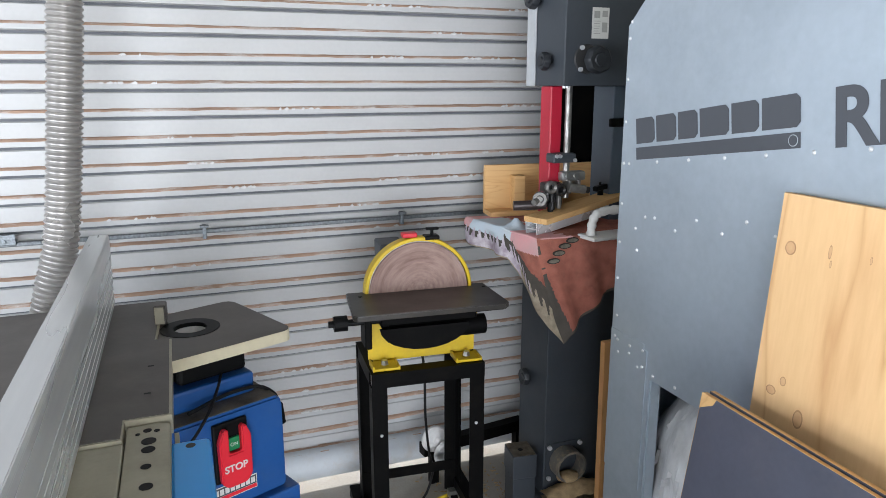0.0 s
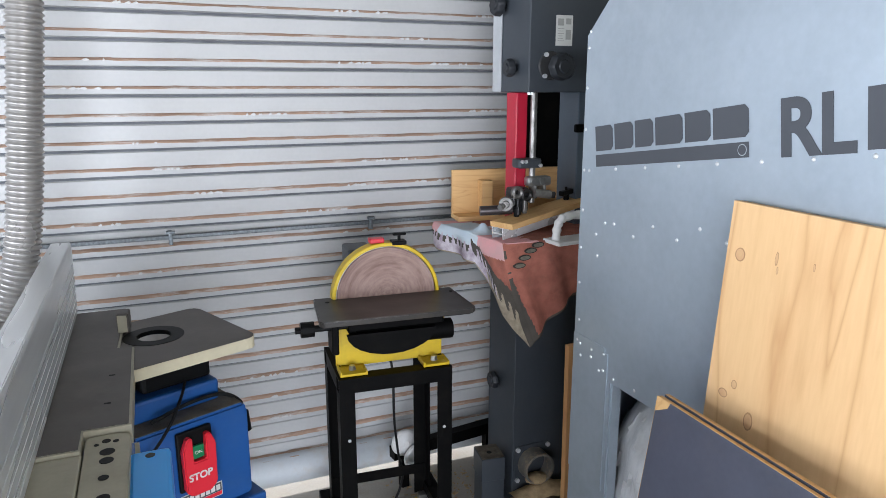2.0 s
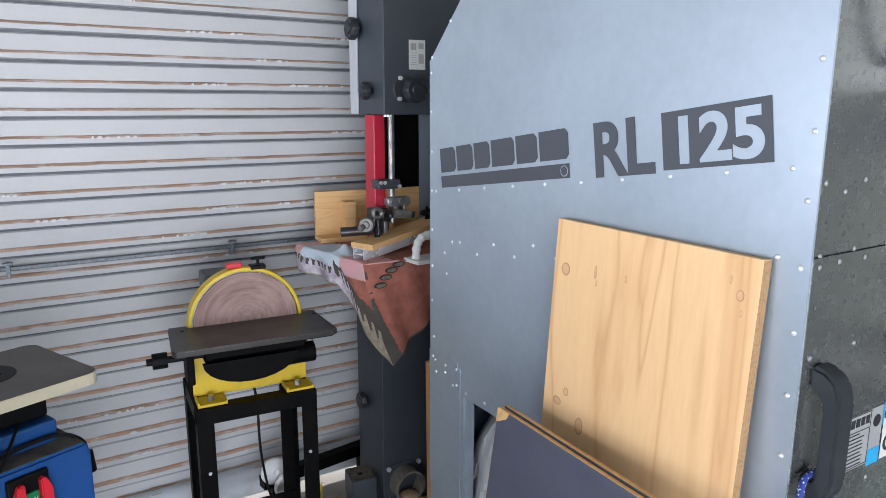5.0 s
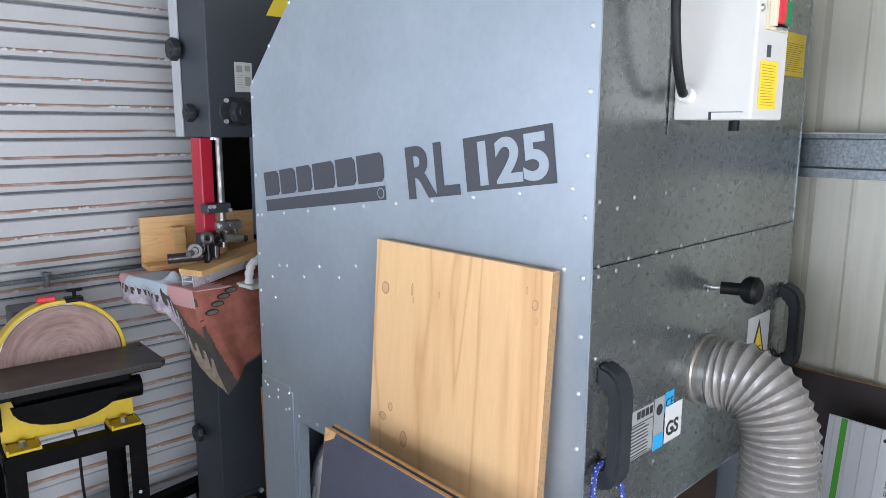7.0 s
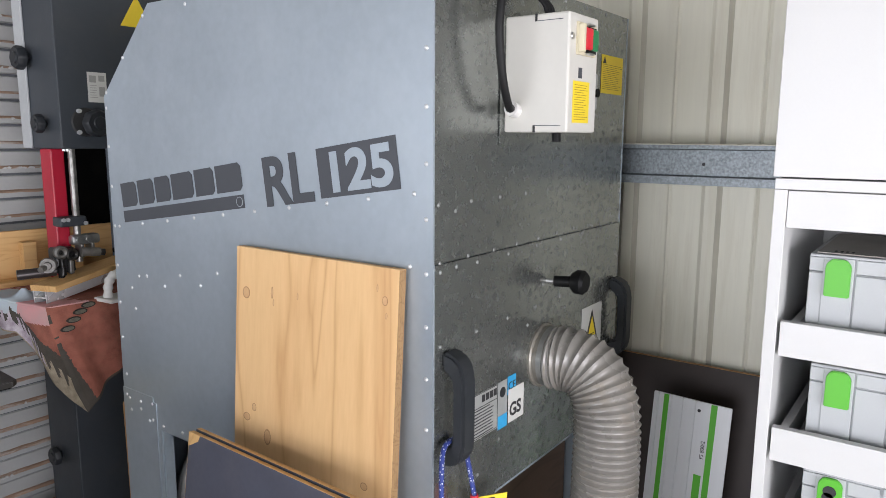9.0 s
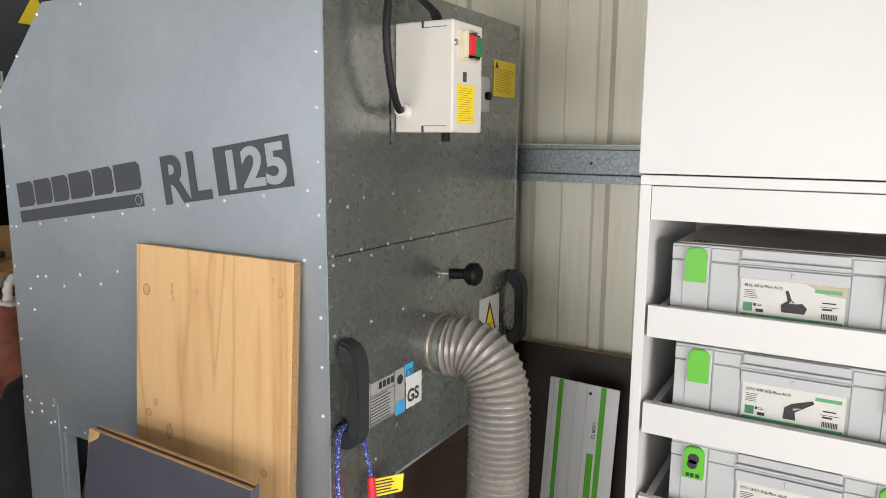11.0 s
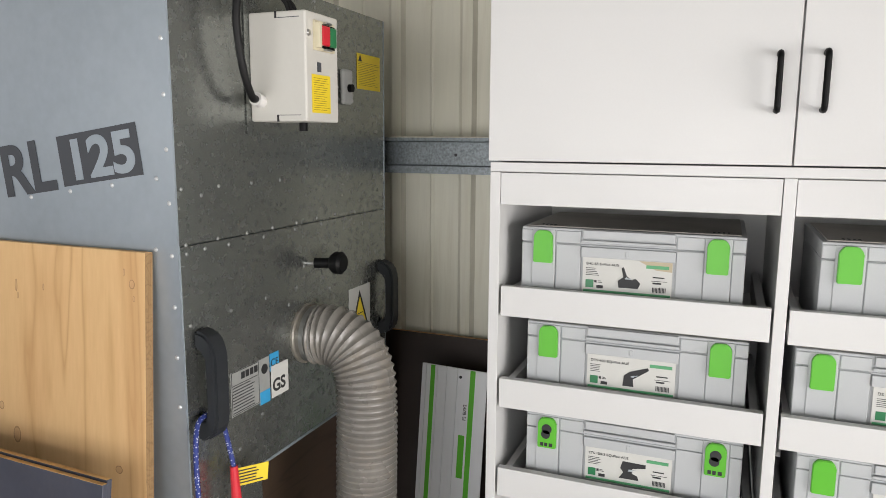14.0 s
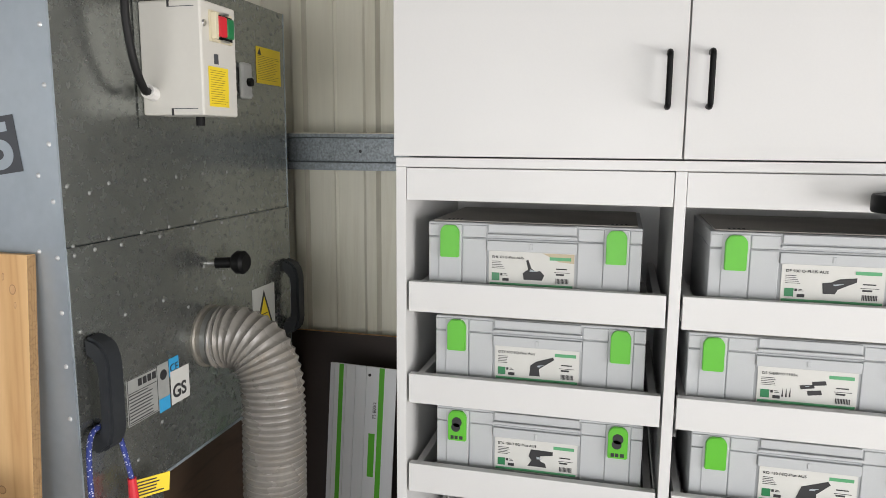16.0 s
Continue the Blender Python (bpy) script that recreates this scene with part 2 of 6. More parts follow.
def box(x0, x1, y0, y1, z0, z1, bevel=0.0, bm=None, seg=2, m=None):
    bm = bm or bmesh.new()
    vs = [bm.verts.new((x, y, z)) for x in sorted((x0, x1)) for y in sorted((y0, y1)) for z in sorted((z0, z1))]
    fs = [bm.faces.new([vs[i] for i in f]) for f in ((0, 1, 3, 2), (4, 6, 7, 5), (0, 4, 5, 1), (2, 3, 7, 6), (0, 2, 6, 4), (1, 5, 7, 3))]
    if bevel:
        es = list({e for f in fs for e in f.edges})
        r = bmesh.ops.bevel(bm, geom=es, offset=bevel, segments=seg, affect="EDGES", profile=0.5)
        vs = list({v for f in r["faces"] for v in f.verts} | {v for v in vs if v.is_valid})
    if m is not None:
        bmesh.ops.transform(bm, matrix=m, verts=vs)
    return bm


def prism(pts, axis, a, b, bevel=0.0, bm=None):
    """A polygon drawn in the two other axes (in x, y, z order), pushed from a to b along axis."""
    bm = bm or bmesh.new()

    def at(p, h):
        q = list(p)
        q.insert(axis, h)
        return bm.verts.new(q)
    lo, hi = [at(p, a) for p in pts], [at(p, b) for p in pts]
    fs = [bm.faces.new(lo), bm.faces.new(list(reversed(hi)))]
    n = len(pts)
    for i in range(n):
        fs.append(bm.faces.new((lo[i], hi[i], hi[(i + 1) % n], lo[(i + 1) % n])))
    bmesh.ops.recalc_face_normals(bm, faces=fs)
    if bevel:
        bmesh.ops.bevel(bm, geom=list({e for f in fs for e in f.edges}), offset=bevel, segments=2, affect="EDGES")
    return bm


def rod(p0, p1, r, seg=20, bm=None, r1=None, caps=True):
    bm = bm or bmesh.new()
    p0, p1 = Vector(p0), Vector(p1)
    q = (p1 - p0).to_track_quat("Z", "Y").to_matrix().to_4x4()
    bmesh.ops.create_cone(bm, cap_ends=caps, segments=seg, radius1=r, radius2=r if r1 is None else r1, depth=(p1 - p0).length, matrix=Matrix.Translation((p0 + p1) / 2) @ q)
    return bm


def curve_points(ctrl, n):
    """A smooth run of points through the control points."""
    ctrl = [Vector(c) for c in ctrl]
    c = [2 * ctrl[0] - ctrl[1], *ctrl, 2 * ctrl[-1] - ctrl[-2]]
    out = []
    for i in range(1, len(c) - 2):
        for k in range(n):
            t = k / n
            out.append(0.5 * ((2 * c[i]) + (c[i + 1] - c[i - 1]) * t + (2 * c[i - 1] - 5 * c[i] + 4 * c[i + 1] - c[i + 2]) * t * t + (3 * c[i] - c[i - 1] - 3 * c[i + 1] + c[i + 2]) * t ** 3))
    return out + [ctrl[-1]]


def even(pts, step):
    """The same run with points at even distances."""
    out, left = [pts[0]], step
    for a, b in zip(pts, pts[1:]):
        d = (b - a).length
        while d >= left:
            a = a + (b - a) * (left / d)
            out.append(a.copy())
            d, left = (b - a).length, step
        left -= d
    return out


def sweep(pts, radius, seg=12, bm=None, closed=False):
    """A tube along the points; radius may be a function of the index."""
    bm = bm or bmesh.new()
    rings, up = [], Vector((0.13, 0.31, 0.94))
    for i, p in enumerate(pts):
        d = (pts[min(i + 1, len(pts) - 1)] - pts[max(i - 1, 0)]).normalized()
        side = d.cross(up)
        if side.length < 0.05:
            side = d.cross(Vector((1, 0, 0)))
        side.normalize()
        up = side.cross(d).normalized()
        r = radius(i) if callable(radius) else radius
        rings.append([bm.verts.new(p + r * (math.cos(a) * side + math.sin(a) * up)) for a in (2 * math.pi * k / seg for k in range(seg))])
    for a, b in zip(rings, rings[1:]):
        for k in range(seg):
            bm.faces.new((a[k], a[(k + 1) % seg], b[(k + 1) % seg], b[k]))
    bm.faces.new(rings[0])
    bm.faces.new(list(reversed(rings[-1])))
    return bm


def disc_profile(profile, seg=40, bm=None, m=None, arc=2 * math.pi):
    """Turned shape: (radius, height) pairs turned about z."""
    bm = bm or bmesh.new()
    full = abs(arc - 2 * math.pi) < 1e-6
    n = seg if full else seg + 1
    rings = [[bm.verts.new((r * math.cos(arc * k / seg), r * math.sin(arc * k / seg), h)) for k in range(n)] for r, h in profile]
    made = [v for r in rings for v in r]
    for a, b in zip(rings, rings[1:]):
        for k in range(seg):
            bm.faces.new((a[k], a[(k + 1) % n], b[(k + 1) % n], b[k]))
    if m is not None:
        bmesh.ops.transform(bm, matrix=m, verts=made)
    return bm


def lettering(name, words, size, material, parent, m, depth=0.0004, align="LEFT", stretch=1.0, bold=0.0):
    cu = bpy.data.curves.new(name, "FONT")
    cu.body, cu.size, cu.extrude, cu.align_x, cu.offset = words, size, depth, align, bold
    tmp = bpy.data.objects.new(name, cu)
    me = bpy.data.meshes.new_from_object(tmp)
    bpy.data.objects.remove(tmp)
    me.materials.clear()
    me.materials.append(material)
    ob = new(name, me)
    ob.parent = parent
    ob.matrix_basis = m @ Matrix.Diagonal((stretch, 1, 1, 1))
    return ob


def bars(rows, material, name, parent, m, thick=0.0006):
    """Print too small to read: rows of (u0, u1, v0, v1) in the plane m."""
    bm = bmesh.new()
    for u0, u1, v0, v1 in rows:
        box(u0, u1, v0, v1, 0, thick, bm=bm)
    ob = part(name, bm, material, parent)
    ob.matrix_basis = m
    return ob


def lines(u0, u1, v_top, n, pitch, h, rng, ragged=0.35):
    return [(u0, u1 - (u1 - u0) * ragged * rng.random(), v_top - i * pitch - h, v_top - i * pitch) for i in range(n)]


# planes for flat print: u to the viewer's right, v up, w out of the surface
def face_south(x, y, z, tilt=0):
    """On a surface that looks to -y."""
    return Matrix.Translation((x, y, z)) @ Matrix(((1, 0, 0, 0), (0, 0, -1, 0), (0, 1, 0, 0), (0, 0, 0, 1))) @ pose(0, 0, 0, 0, 0, tilt)


def face_west(x, y, z, tilt=0):
    """On a surface that looks to -x."""
    return Matrix.Translation((x, y, z)) @ Matrix(((0, 0, -1, 0), (-1, 0, 0, 0), (0, 1, 0, 0), (0, 0, 0, 1))) @ pose(0, 0, 0, 0, 0, tilt)


def structure(name, bm, material, label="", category="", smooth=False):
    return tagged(part(name, bm, material, smooth=smooth), label, category, kind="structure")


rng = random.Random(7)

# ---- the shed ----
XW, XE, YS, YN, ZC = -3.3, 1.855, -3.5, 2.44, 2.95
structure("floor", box(XW - 0.15, XE + 0.02, YS - 0.15, YN + 0.02, -0.12, 0), CONCRETE, "dusty grey concrete workshop slab with sawdust", "floor")
structure("ground", box(-60, 60, -60, 60, -0.5, -0.05), GROUND, "pale dry gravel ground outside the shed", "ground")
structure("ceiling", box(XW - 0.15, XE + 0.05, YS - 0.15, YN + 0.14, ZC, ZC + 0.06), ROOF, "unseen shed roof lining, dark to cut bounced light", "ceiling")

# roller door curtain: ribbed steel sheet, dust on rib tops, shade coloured into the joints
PITCH, LEDGE = 0.08497, 1.6494
bm = bmesh.new()
prof = []
k = 13
while LEDGE + k * PITCH > 0.2:
    z = LEDGE + k * PITCH
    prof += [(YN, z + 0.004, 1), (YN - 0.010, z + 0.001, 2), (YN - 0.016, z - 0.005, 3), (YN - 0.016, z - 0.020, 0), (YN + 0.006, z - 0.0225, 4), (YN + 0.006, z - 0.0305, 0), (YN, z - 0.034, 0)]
    k -= 1
prof.append((YN, 0.10, 0))
xs = [XW + i * (XE - XW) / 300 for i in range(301)]
cols = []
for x in xs:
    col = []
    for y, z, kind in prof:
        a = noise.noise(Vector((x * 5.0, z * 31.0, 1.0)))
        b = noise.noise(Vector((x * 21.0, z * 17.0, 4.0)))
        dy, dz = 0.0010 * a, 0.0005 * a
        if kind == 1:
            dz += 0.0022 * max(0, b) + 0.001 * max(0, a)
        if kind == 3:
            dz += 0.0022 * b
        col.append(bm.verts.new((x, y + dy, z + dz)))
    cols.append(col)
for a, b in zip(cols, cols[1:]):
    for j in range(len(prof) - 1):
        f = bm.faces.new((a[j], a[j + 1], b[j + 1], b[j]))
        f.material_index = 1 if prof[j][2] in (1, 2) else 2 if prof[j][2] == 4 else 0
back = [[bm.verts.new((x, YN + 0.018, z)) for z in (prof[0][1], 0.10)] for x in (XW, XE)]
bm.faces.new((back[0][0], back[0][1], back[1][1], back[1][0]))
structure("door_1", bm, [DOORPAINT, DUST, JOINT_SHADE], "closed pale blue-grey ribbed steel roller door with brown dust on its ribs", "roller door")
# peeled paint and dust crumbs along the slat ledges
bm = bmesh.new()
fr = random.Random(21)
for k in range(-16, 4):
    z = LEDGE + k * PITCH
    for cluster in range(fr.randint(1, 4)):
        cx = fr.uniform(-0.3, 1.35)
        for q in range(fr.randint(2, 9)):
            x, w, h = cx + fr.gauss(0, 0.04), fr.uniform(0.002, 0.012), fr.uniform(0.0015, 0.0045)
            if not -0.7 < x < 1.7:
                continue
            y = YN - 0.0175 - 0.002 * fr.random()
            prism([(x - w, z - 0.004), (x - 0.6 * w, z - 0.004 - h * fr.random()), (x + 0.5 * w, z - 0.004 - h), (x + w, z - 0.003), (x + 0.3 * w, z + 0.003 * fr.random())], 1, y, y + 0.004, bm=bm)
part("paint_flakes", bm, FLAKE, bpy.data.objects["door_1"], "loose white paint flakes on the slat ledges")
structure("wall_north", box(XW - 0.15, XE + 0.05, YN + 0.024, YN + 0.12, 2.6, ZC), WALLSHEET, "plain wall above the roller door", "wall")


def ribbed_wall(name, x, y0, y1, z0, z1, label):
    """Upright ribbed cladding that looks to -x, with a shallow crease between the ribs."""
    p, y = [], y0
    while y < y1:
        # index 1: the -y flank is duller than the sheet and streaked brown
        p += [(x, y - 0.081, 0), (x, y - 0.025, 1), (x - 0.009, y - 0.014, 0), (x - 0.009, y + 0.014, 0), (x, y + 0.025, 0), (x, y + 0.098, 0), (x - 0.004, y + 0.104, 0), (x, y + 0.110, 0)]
        y += 0.208
    bm = bmesh.new()
    lo = [bm.verts.new((a, b, z0)) for a, b, c in p]
    hi = [bm.verts.new((a, b, z1)) for a, b, c in p]
    for i in range(len(p) - 1):
        f = bm.faces.new((lo[i], lo[i + 1], hi[i + 1], hi[i]))
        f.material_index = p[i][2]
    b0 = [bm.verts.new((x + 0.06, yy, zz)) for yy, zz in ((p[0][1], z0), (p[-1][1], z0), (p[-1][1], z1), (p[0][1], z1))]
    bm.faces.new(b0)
    return structure(name, bm, [WALLSHEET, BROWNSTREAK], label, "wall")


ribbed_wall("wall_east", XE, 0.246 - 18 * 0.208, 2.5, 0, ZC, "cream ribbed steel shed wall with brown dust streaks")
# C-shaped girt along the east wall
bm = prism([(XE - 0.021, 1.398), (XE - 0.116, 1.398), (XE - 0.116, 1.417), (XE - 0.098, 1.420), (XE - 0.098, 1.478), (XE - 0.116, 1.481), (XE - 0.116, 1.490), (XE - 0.021, 1.490)], 1, -3.4, 2.4)
structure("wall_girt", bm, SPANGLE, "galvanised steel girt along the cladding", "girt")
bm = bmesh.new()
for i in range(120):
    y = -0.05 + i * 0.0075
    h = 0.002 + 0.0012 * rng.random()
    box(XE - 0.1145 - 0.003 * rng.random(), XE - 0.021, y, y + 0.0075, 1.490, 1.490 + h, bm=bm)
structure("dust_on_girt", bm, BROWNSTREAK, "brown dust lying on the steel girt", "dust")
bm = rod((XE - 0.0985, 0.242, 1.446), (XE - 0.0965, 0.242, 1.446), 0.004, 10)
structure("girt_hole", bm, INK, "dark bolt hole in the girt", "hole")

# unseen walls behind camera, dark to cut bounce; wide opening, added doorway and window
bm = box(XW - 0.1, XW, YS, -1.65, 0, ZC)
box(XW - 0.1, XW, 2.05, YN, 0, ZC, bm=bm)
box(XW - 0.1, XW, -1.65, 2.05, 2.05, ZC, bm=bm)
structure("wall_west", bm, DARKWALL, "unseen dark shed wall with a wide doorway", "wall")
bm = box(0.75, 0.9, YS - 0.1, YS, 0, ZC)
box(1.8, XE, YS - 0.1, YS, 0, ZC, bm=bm)
box(0.9, 1.8, YS - 0.1, YS, 0, 1.35, bm=bm)
box(0.9, 1.8, YS - 0.1, YS, 2.45, ZC, bm=bm)
box(XW, -2.55, YS - 0.1, YS, 0, 2.2, bm=bm)
box(XW, 0.75, YS - 0.1, YS, 2.2, ZC, bm=bm)
structure("wall_south", bm, DARKWALL, "unseen dark shed wall with added doorway and window openings", "wall")

# lock bar across the roller door
lock = thing("door_lock_bar", "galvanised steel lock bar across the roller door", "lock bar")
part("bar", box(XW + 0.5, 1.70, YN - 0.034, YN - 0.018, 0.991, 1.005, 0.003), mat("tarnished_bar", (0.24, 0.265, 0.28), 0.5, 0.5, vary=0.25, scale=120, bump=0.1, dirt=0.6, dirt_colour=(0.14, 0.14, 0.14)), lock)
for x in (0.066, 0.750, 1.376):
    bm = box(x - 0.006, x + 0.006, YN - 0.042, YN - 0.014, 0.974, 1.020, 0.002)
    box(x - 0.014, x + 0.014, YN - 0.046, YN - 0.030, 1.012, 1.020, 0.002, bm=bm)
    part("bracket", bm, SPANGLE, lock)
bm = box(-0.60, -0.548, YN - 0.05, YN - 0.030, 0.976, 1.030, 0.003)
box(-0.548, -0.475, YN - 0.046, YN - 0.034, 0.998, 1.016, 0.003, bm=bm)
prism([(-0.556, 1.028), (-0.545, 1.042), (-0.500, 1.030), (-0.476, 1.034), (-0.476, 1.012), (-0.548, 1.016)], 1, YN - 0.052, YN - 0.046, bm=bm)
for x, z in ((-0.572, 1.003), (-0.508, 1.012), (-0.482, 1.010)):
    rod((x, YN - 0.056, z), (x, YN - 0.03, z), 0.008, 12, bm=bm)
part("latch", bm, SPANGLE, lock)

# ---- dust extractor ----
X0, X1, Y0, Y1, ZT = 0.94, 1.685, 0.41, 1.345, 1.775
ex = thing("dust_extractor", "large riveted zinc sheet-metal dust extractor with grey lettering", "dust extractor")
side = [(Y0, 0.0), (Y0, ZT), (1.150, ZT), (Y1, 1.592), (Y1, 0.0), (1.195, 0.0), (1.195, 0.832), (0.56, 0.832), (0.56, 0.0)]
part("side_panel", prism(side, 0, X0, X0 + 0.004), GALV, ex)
part("far_side_panel", prism([(Y0, 0.0), (Y0, ZT), (1.150, ZT), (Y1, 1.592), (Y1, 0.0)], 0, X1 - 0.004, X1), GALV, ex)
part("upper_front_panel", box(X0 + 0.004, X1 - 0.004, Y0 + 0.001, Y0 + 0.005, 1.308, ZT), GALV_SHADE, ex, "upper front sheet with control box")
part("lower_front_panel", box(X0 + 0.004, X1 - 0.004, Y0 - 0.001, Y0 + 0.004, 0.85, 1.3065), GALV_SHADE, ex, "lower front sheet with hose inlet")
part("front_leg_panel", box(X0 + 0.004, X0 + 0.20, Y0 + 0.002, Y0 + 0.006, 0.0, 0.85), GALV_SHADE, ex)
part("front_leg_panel", box(X1 - 0.10, X1 - 0.004, Y0 + 0.002, Y0 + 0.006, 0.0, 0.85), GALV_SHADE, ex)
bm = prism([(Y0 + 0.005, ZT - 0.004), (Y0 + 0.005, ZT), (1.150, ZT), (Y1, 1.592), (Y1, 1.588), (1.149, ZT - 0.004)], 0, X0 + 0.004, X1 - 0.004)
part("top_panel", bm, GALV_SHADE, ex)
part("back_panel", box(X0 + 0.004, X1 - 0.004, Y1 - 0.004, Y1, 0.0, 1.588), GALV, ex)
part("floor_panel", box(X0 + 0.004, X1 - 0.004, Y0 + 0.008, Y1 - 0.005, 0.836, 0.842), GALV, ex)
bm = box(X0 - 0.002, X0, 1.208, Y1, 0.55, 0.906)
bmesh.ops.bevel(bm, geom=[e for e in bm.edges if abs(e.verts[0].co.y - 1.208) < 1e-4 and abs(e.verts[1].co.y - 1.208) < 1e-4 and abs(e.verts[0].co.x - e.verts[1].co.x) > 1e-4 and e.verts[0].co.z > 0.8], offset=0.012, segments=2, affect="EDGES")
part("corner_plate", bm, GALV, ex, "lapped corner plate")
part("leg_return", box(X0 + 0.004, X0 + 0.028, 1.191, 1.195, 0.0, 0.83), GALV, ex)

# rivets
rv = disc_profile([(0.0, 0.0026), (0.0020, 0.0022), (0.0034, 0.0012), (0.0041, 0.0)], seg=10)
rivet0 = part("rivet", rv, RIVET, ex)
rivet0.matrix_basis = face_west(X0, Y0 + 0.02, 1.72)


def rivets_west(pts):
    for y, z in pts:
        share(rivet0, ex, face_west(X0 - 0.0003, y, z))


# front rivets are a darker copy with that face's shade in the colour
rivet1 = part("rivet", disc_profile([(0.0, 0.0022), (0.0020, 0.0018), (0.0033, 0.0010), (0.0040, 0.0)], seg=10), mat("rivet_in_shade", (0.30, 0.31, 0.30), 0.4, 0.5, bump=0), ex)
rivet1.matrix_basis = face_south(1.62, Y0 + 0.0007, 1.72)


def rivets_south(pts):
    for x, z in pts:
        share(rivet1, ex, face_south(x, Y0 - 0.0013 if z < 1.307 else Y0 + 0.0007, z))


rivets_west([(0.423, 1.723 - 0.0861 * i) for i in range(9)])
rivets_west([(1.315 - 0.0965 * i, 1.298 + 0.0133 * i) for i in range(10)])
rivets_west([(1.246, 1.189), (1.214, 1.193), (1.086, 1.210), (0.957, 1.230), (1.278, 1.158), (1.146, 1.178), (1.015, 1.197), (0.890, 1.217), (0.456, 1.301), (1.269, 1.110)])
rivets_west([(1.256, 1.672), (1.333, 1.600), (1.337, 1.566), (1.337, 1.480), (1.336, 1.389), (1.335, 1.297), (1.334, 1.205), (1.334, 1.116), (1.334, 1.031), (1.328, 0.940), (1.17, 1.752), (1.02, 1.760), (0.86, 1.760), (0.70, 1.760), (0.55, 1.760)])
for y, z in ((1.339 - 0.010, 0.890), (1.318, 0.884), (1.313, 0.855), (1.271, 0.866), (1.222, 0.890), (1.237, 0.845), (1.222, 0.851), (1.27, 0.885)):
    share(rivet0, ex, face_west(X0 - 0.0022, y, z))
rivets_west([(1.184, 0.844), (1.110, 0.848)])
rivets_south([(0.955, 1.401), (1.001, 1.388), (1.046, 1.401), (1.137, 1.402), (1.227, 1.403), (1.315, 1.405), (1.405, 1.405), (1.494, 1.407), (1.581, 1.409), (1.623, 1.397)])
rivets_south([(1.358, 1.315), (1.436, 1.316), (1.474, 1.302), (1.515, 1.315), (1.575, 1.304), (1.638, 1.308), (0.959, 1.308), (0.958, 1.294), (1.002, 1.297), (1.038, 1.31), (1.064, 1.296), (1.119, 1.31), (1.166, 1.297), (1.198, 1.311), (1.281, 1.312), (1.272, 1.3), (1.374, 1.3)])
rivets_south([(1.577, 1.184), (1.678, 1.187), (1.476, 1.186), (1.377, 1.18), (1.273, 1.178), (1.167, 1.177), (1.063, 1.175), (0.959, 1.172), (1.403, 1.152), (1.302, 1.218), (1.243, 1.147), (1.144, 0.949), (1.073, 0.906), (1.325, 0.97)])
rivets_south([(1.367, 1.767), (1.463, 1.767), (1.561, 1.767), (1.660, 1.767), (1.677, 1.335), (1.135, 1.500), (1.285, 1.500)])

# side print: a row of plain blocks for the maker's name, then the model letters
pm = face_west(X0 - 0.0006, 1.289, 1.309, 8)
bars([(0, 0.434, 0, 0.026)], DECAL, "name_underline", ex, pm)
blocks = []
u = 0.002
for w in (0.062, 0.062, 0.056, 0.076, 0.064, 0.080):
    blocks.append((u, u + w, 0.034, 0.088))
    u += w + 0.0065
bm = bmesh.new()
for u0, u1, v0, v1 in blocks:
    c = 0.008
    prism([(u0, v0), (u1 - c, v0), (u1, v0 + c), (u1, v1 - c), (u1 - c, v1), (u0, v1)], 2, 0, 0.0006, bm=bm)
ob = part("name_block_print", bm, DECAL, ex)
ob.matrix_basis = pm
lettering("model_letters", "RL", 0.1235, DECAL, ex, pm @ pose(0.493, 0.0, 0.0003), stretch=0.98, bold=0.0035)
bars([(0.6435, 0.8245, 0, 0.086)], DECAL, "model_number_panel", ex, pm)
lettering("model_number", "125", 0.093, GALV, ex, pm @ pose(0.657, 0.0105, 0.0009), stretch=1.14, bold=0.0030)

part("name_ring", disc_profile([(0.0085, 0.0004), (0.0098, 0.0004), (0.0098, 0.0)], m=pm @ pose(0.420, 0.013, 0.0006), seg=24), PALE, ex)

# control box
cb = part("control_box", box(1.1400, 1.250, 0.2880, 0.408, 1.514, 1.706, 0.0035), mat("ivory_plastic", (0.57, 0.557, 0.515), 0.4, vary=0.03, bump=0.05), ex, "white plastic control box")
part("backing_plate", box(1.128, 1.300, 0.4082, 0.4094, 1.492, 1.726), GALV_SHADE, cb)
bm = box(1.164, 1.232, 0.2835, 0.2885, 1.640, 1.692, 0.001)
box(1.164, 1.173, 0.2740, 0.2835, 1.644, 1.688, 0.001, bm=bm)
part("switch_clip", box(1.191, 1.211, 0.2760, 0.2833, 1.6875, 1.691, 0.0005), STEEL, cb)
part("switch_clip", box(1.191, 1.211, 0.2760, 0.2833, 1.641, 1.6445, 0.0005), STEEL, cb)
part("switch_well", box(1.174, 1.230, 0.2825, 0.2834, 1.645, 1.687), BLACK, cb)
part("switch_surround", bm, mat("yellowed_plastic", (0.62, 0.56, 0.40), 0.5, vary=0.05, bump=0.03), cb)
part("stop_key", box(1.175, 1.203, 0.2745, 0.2824, 1.649, 1.684, 0.003), SWITCHRED, cb, "red off key")
part("start_key", box(1.2045, 1.229, 0.2765, 0.2824, 1.649, 1.684, 0.003), SWITCHGREEN, cb, "green on key")
part("lamp_ring", disc_profile([(0, 0.002), (0.004, 0.0025), (0.006, 0.0)], m=face_south(1.150, 0.2877, 1.668), seg=16), STEEL, cb)
bars([(0, 0.062, 0, 0.068)], YSTICK, "warning_label", cb, face_south(1.157, 0.2877, 1.530))
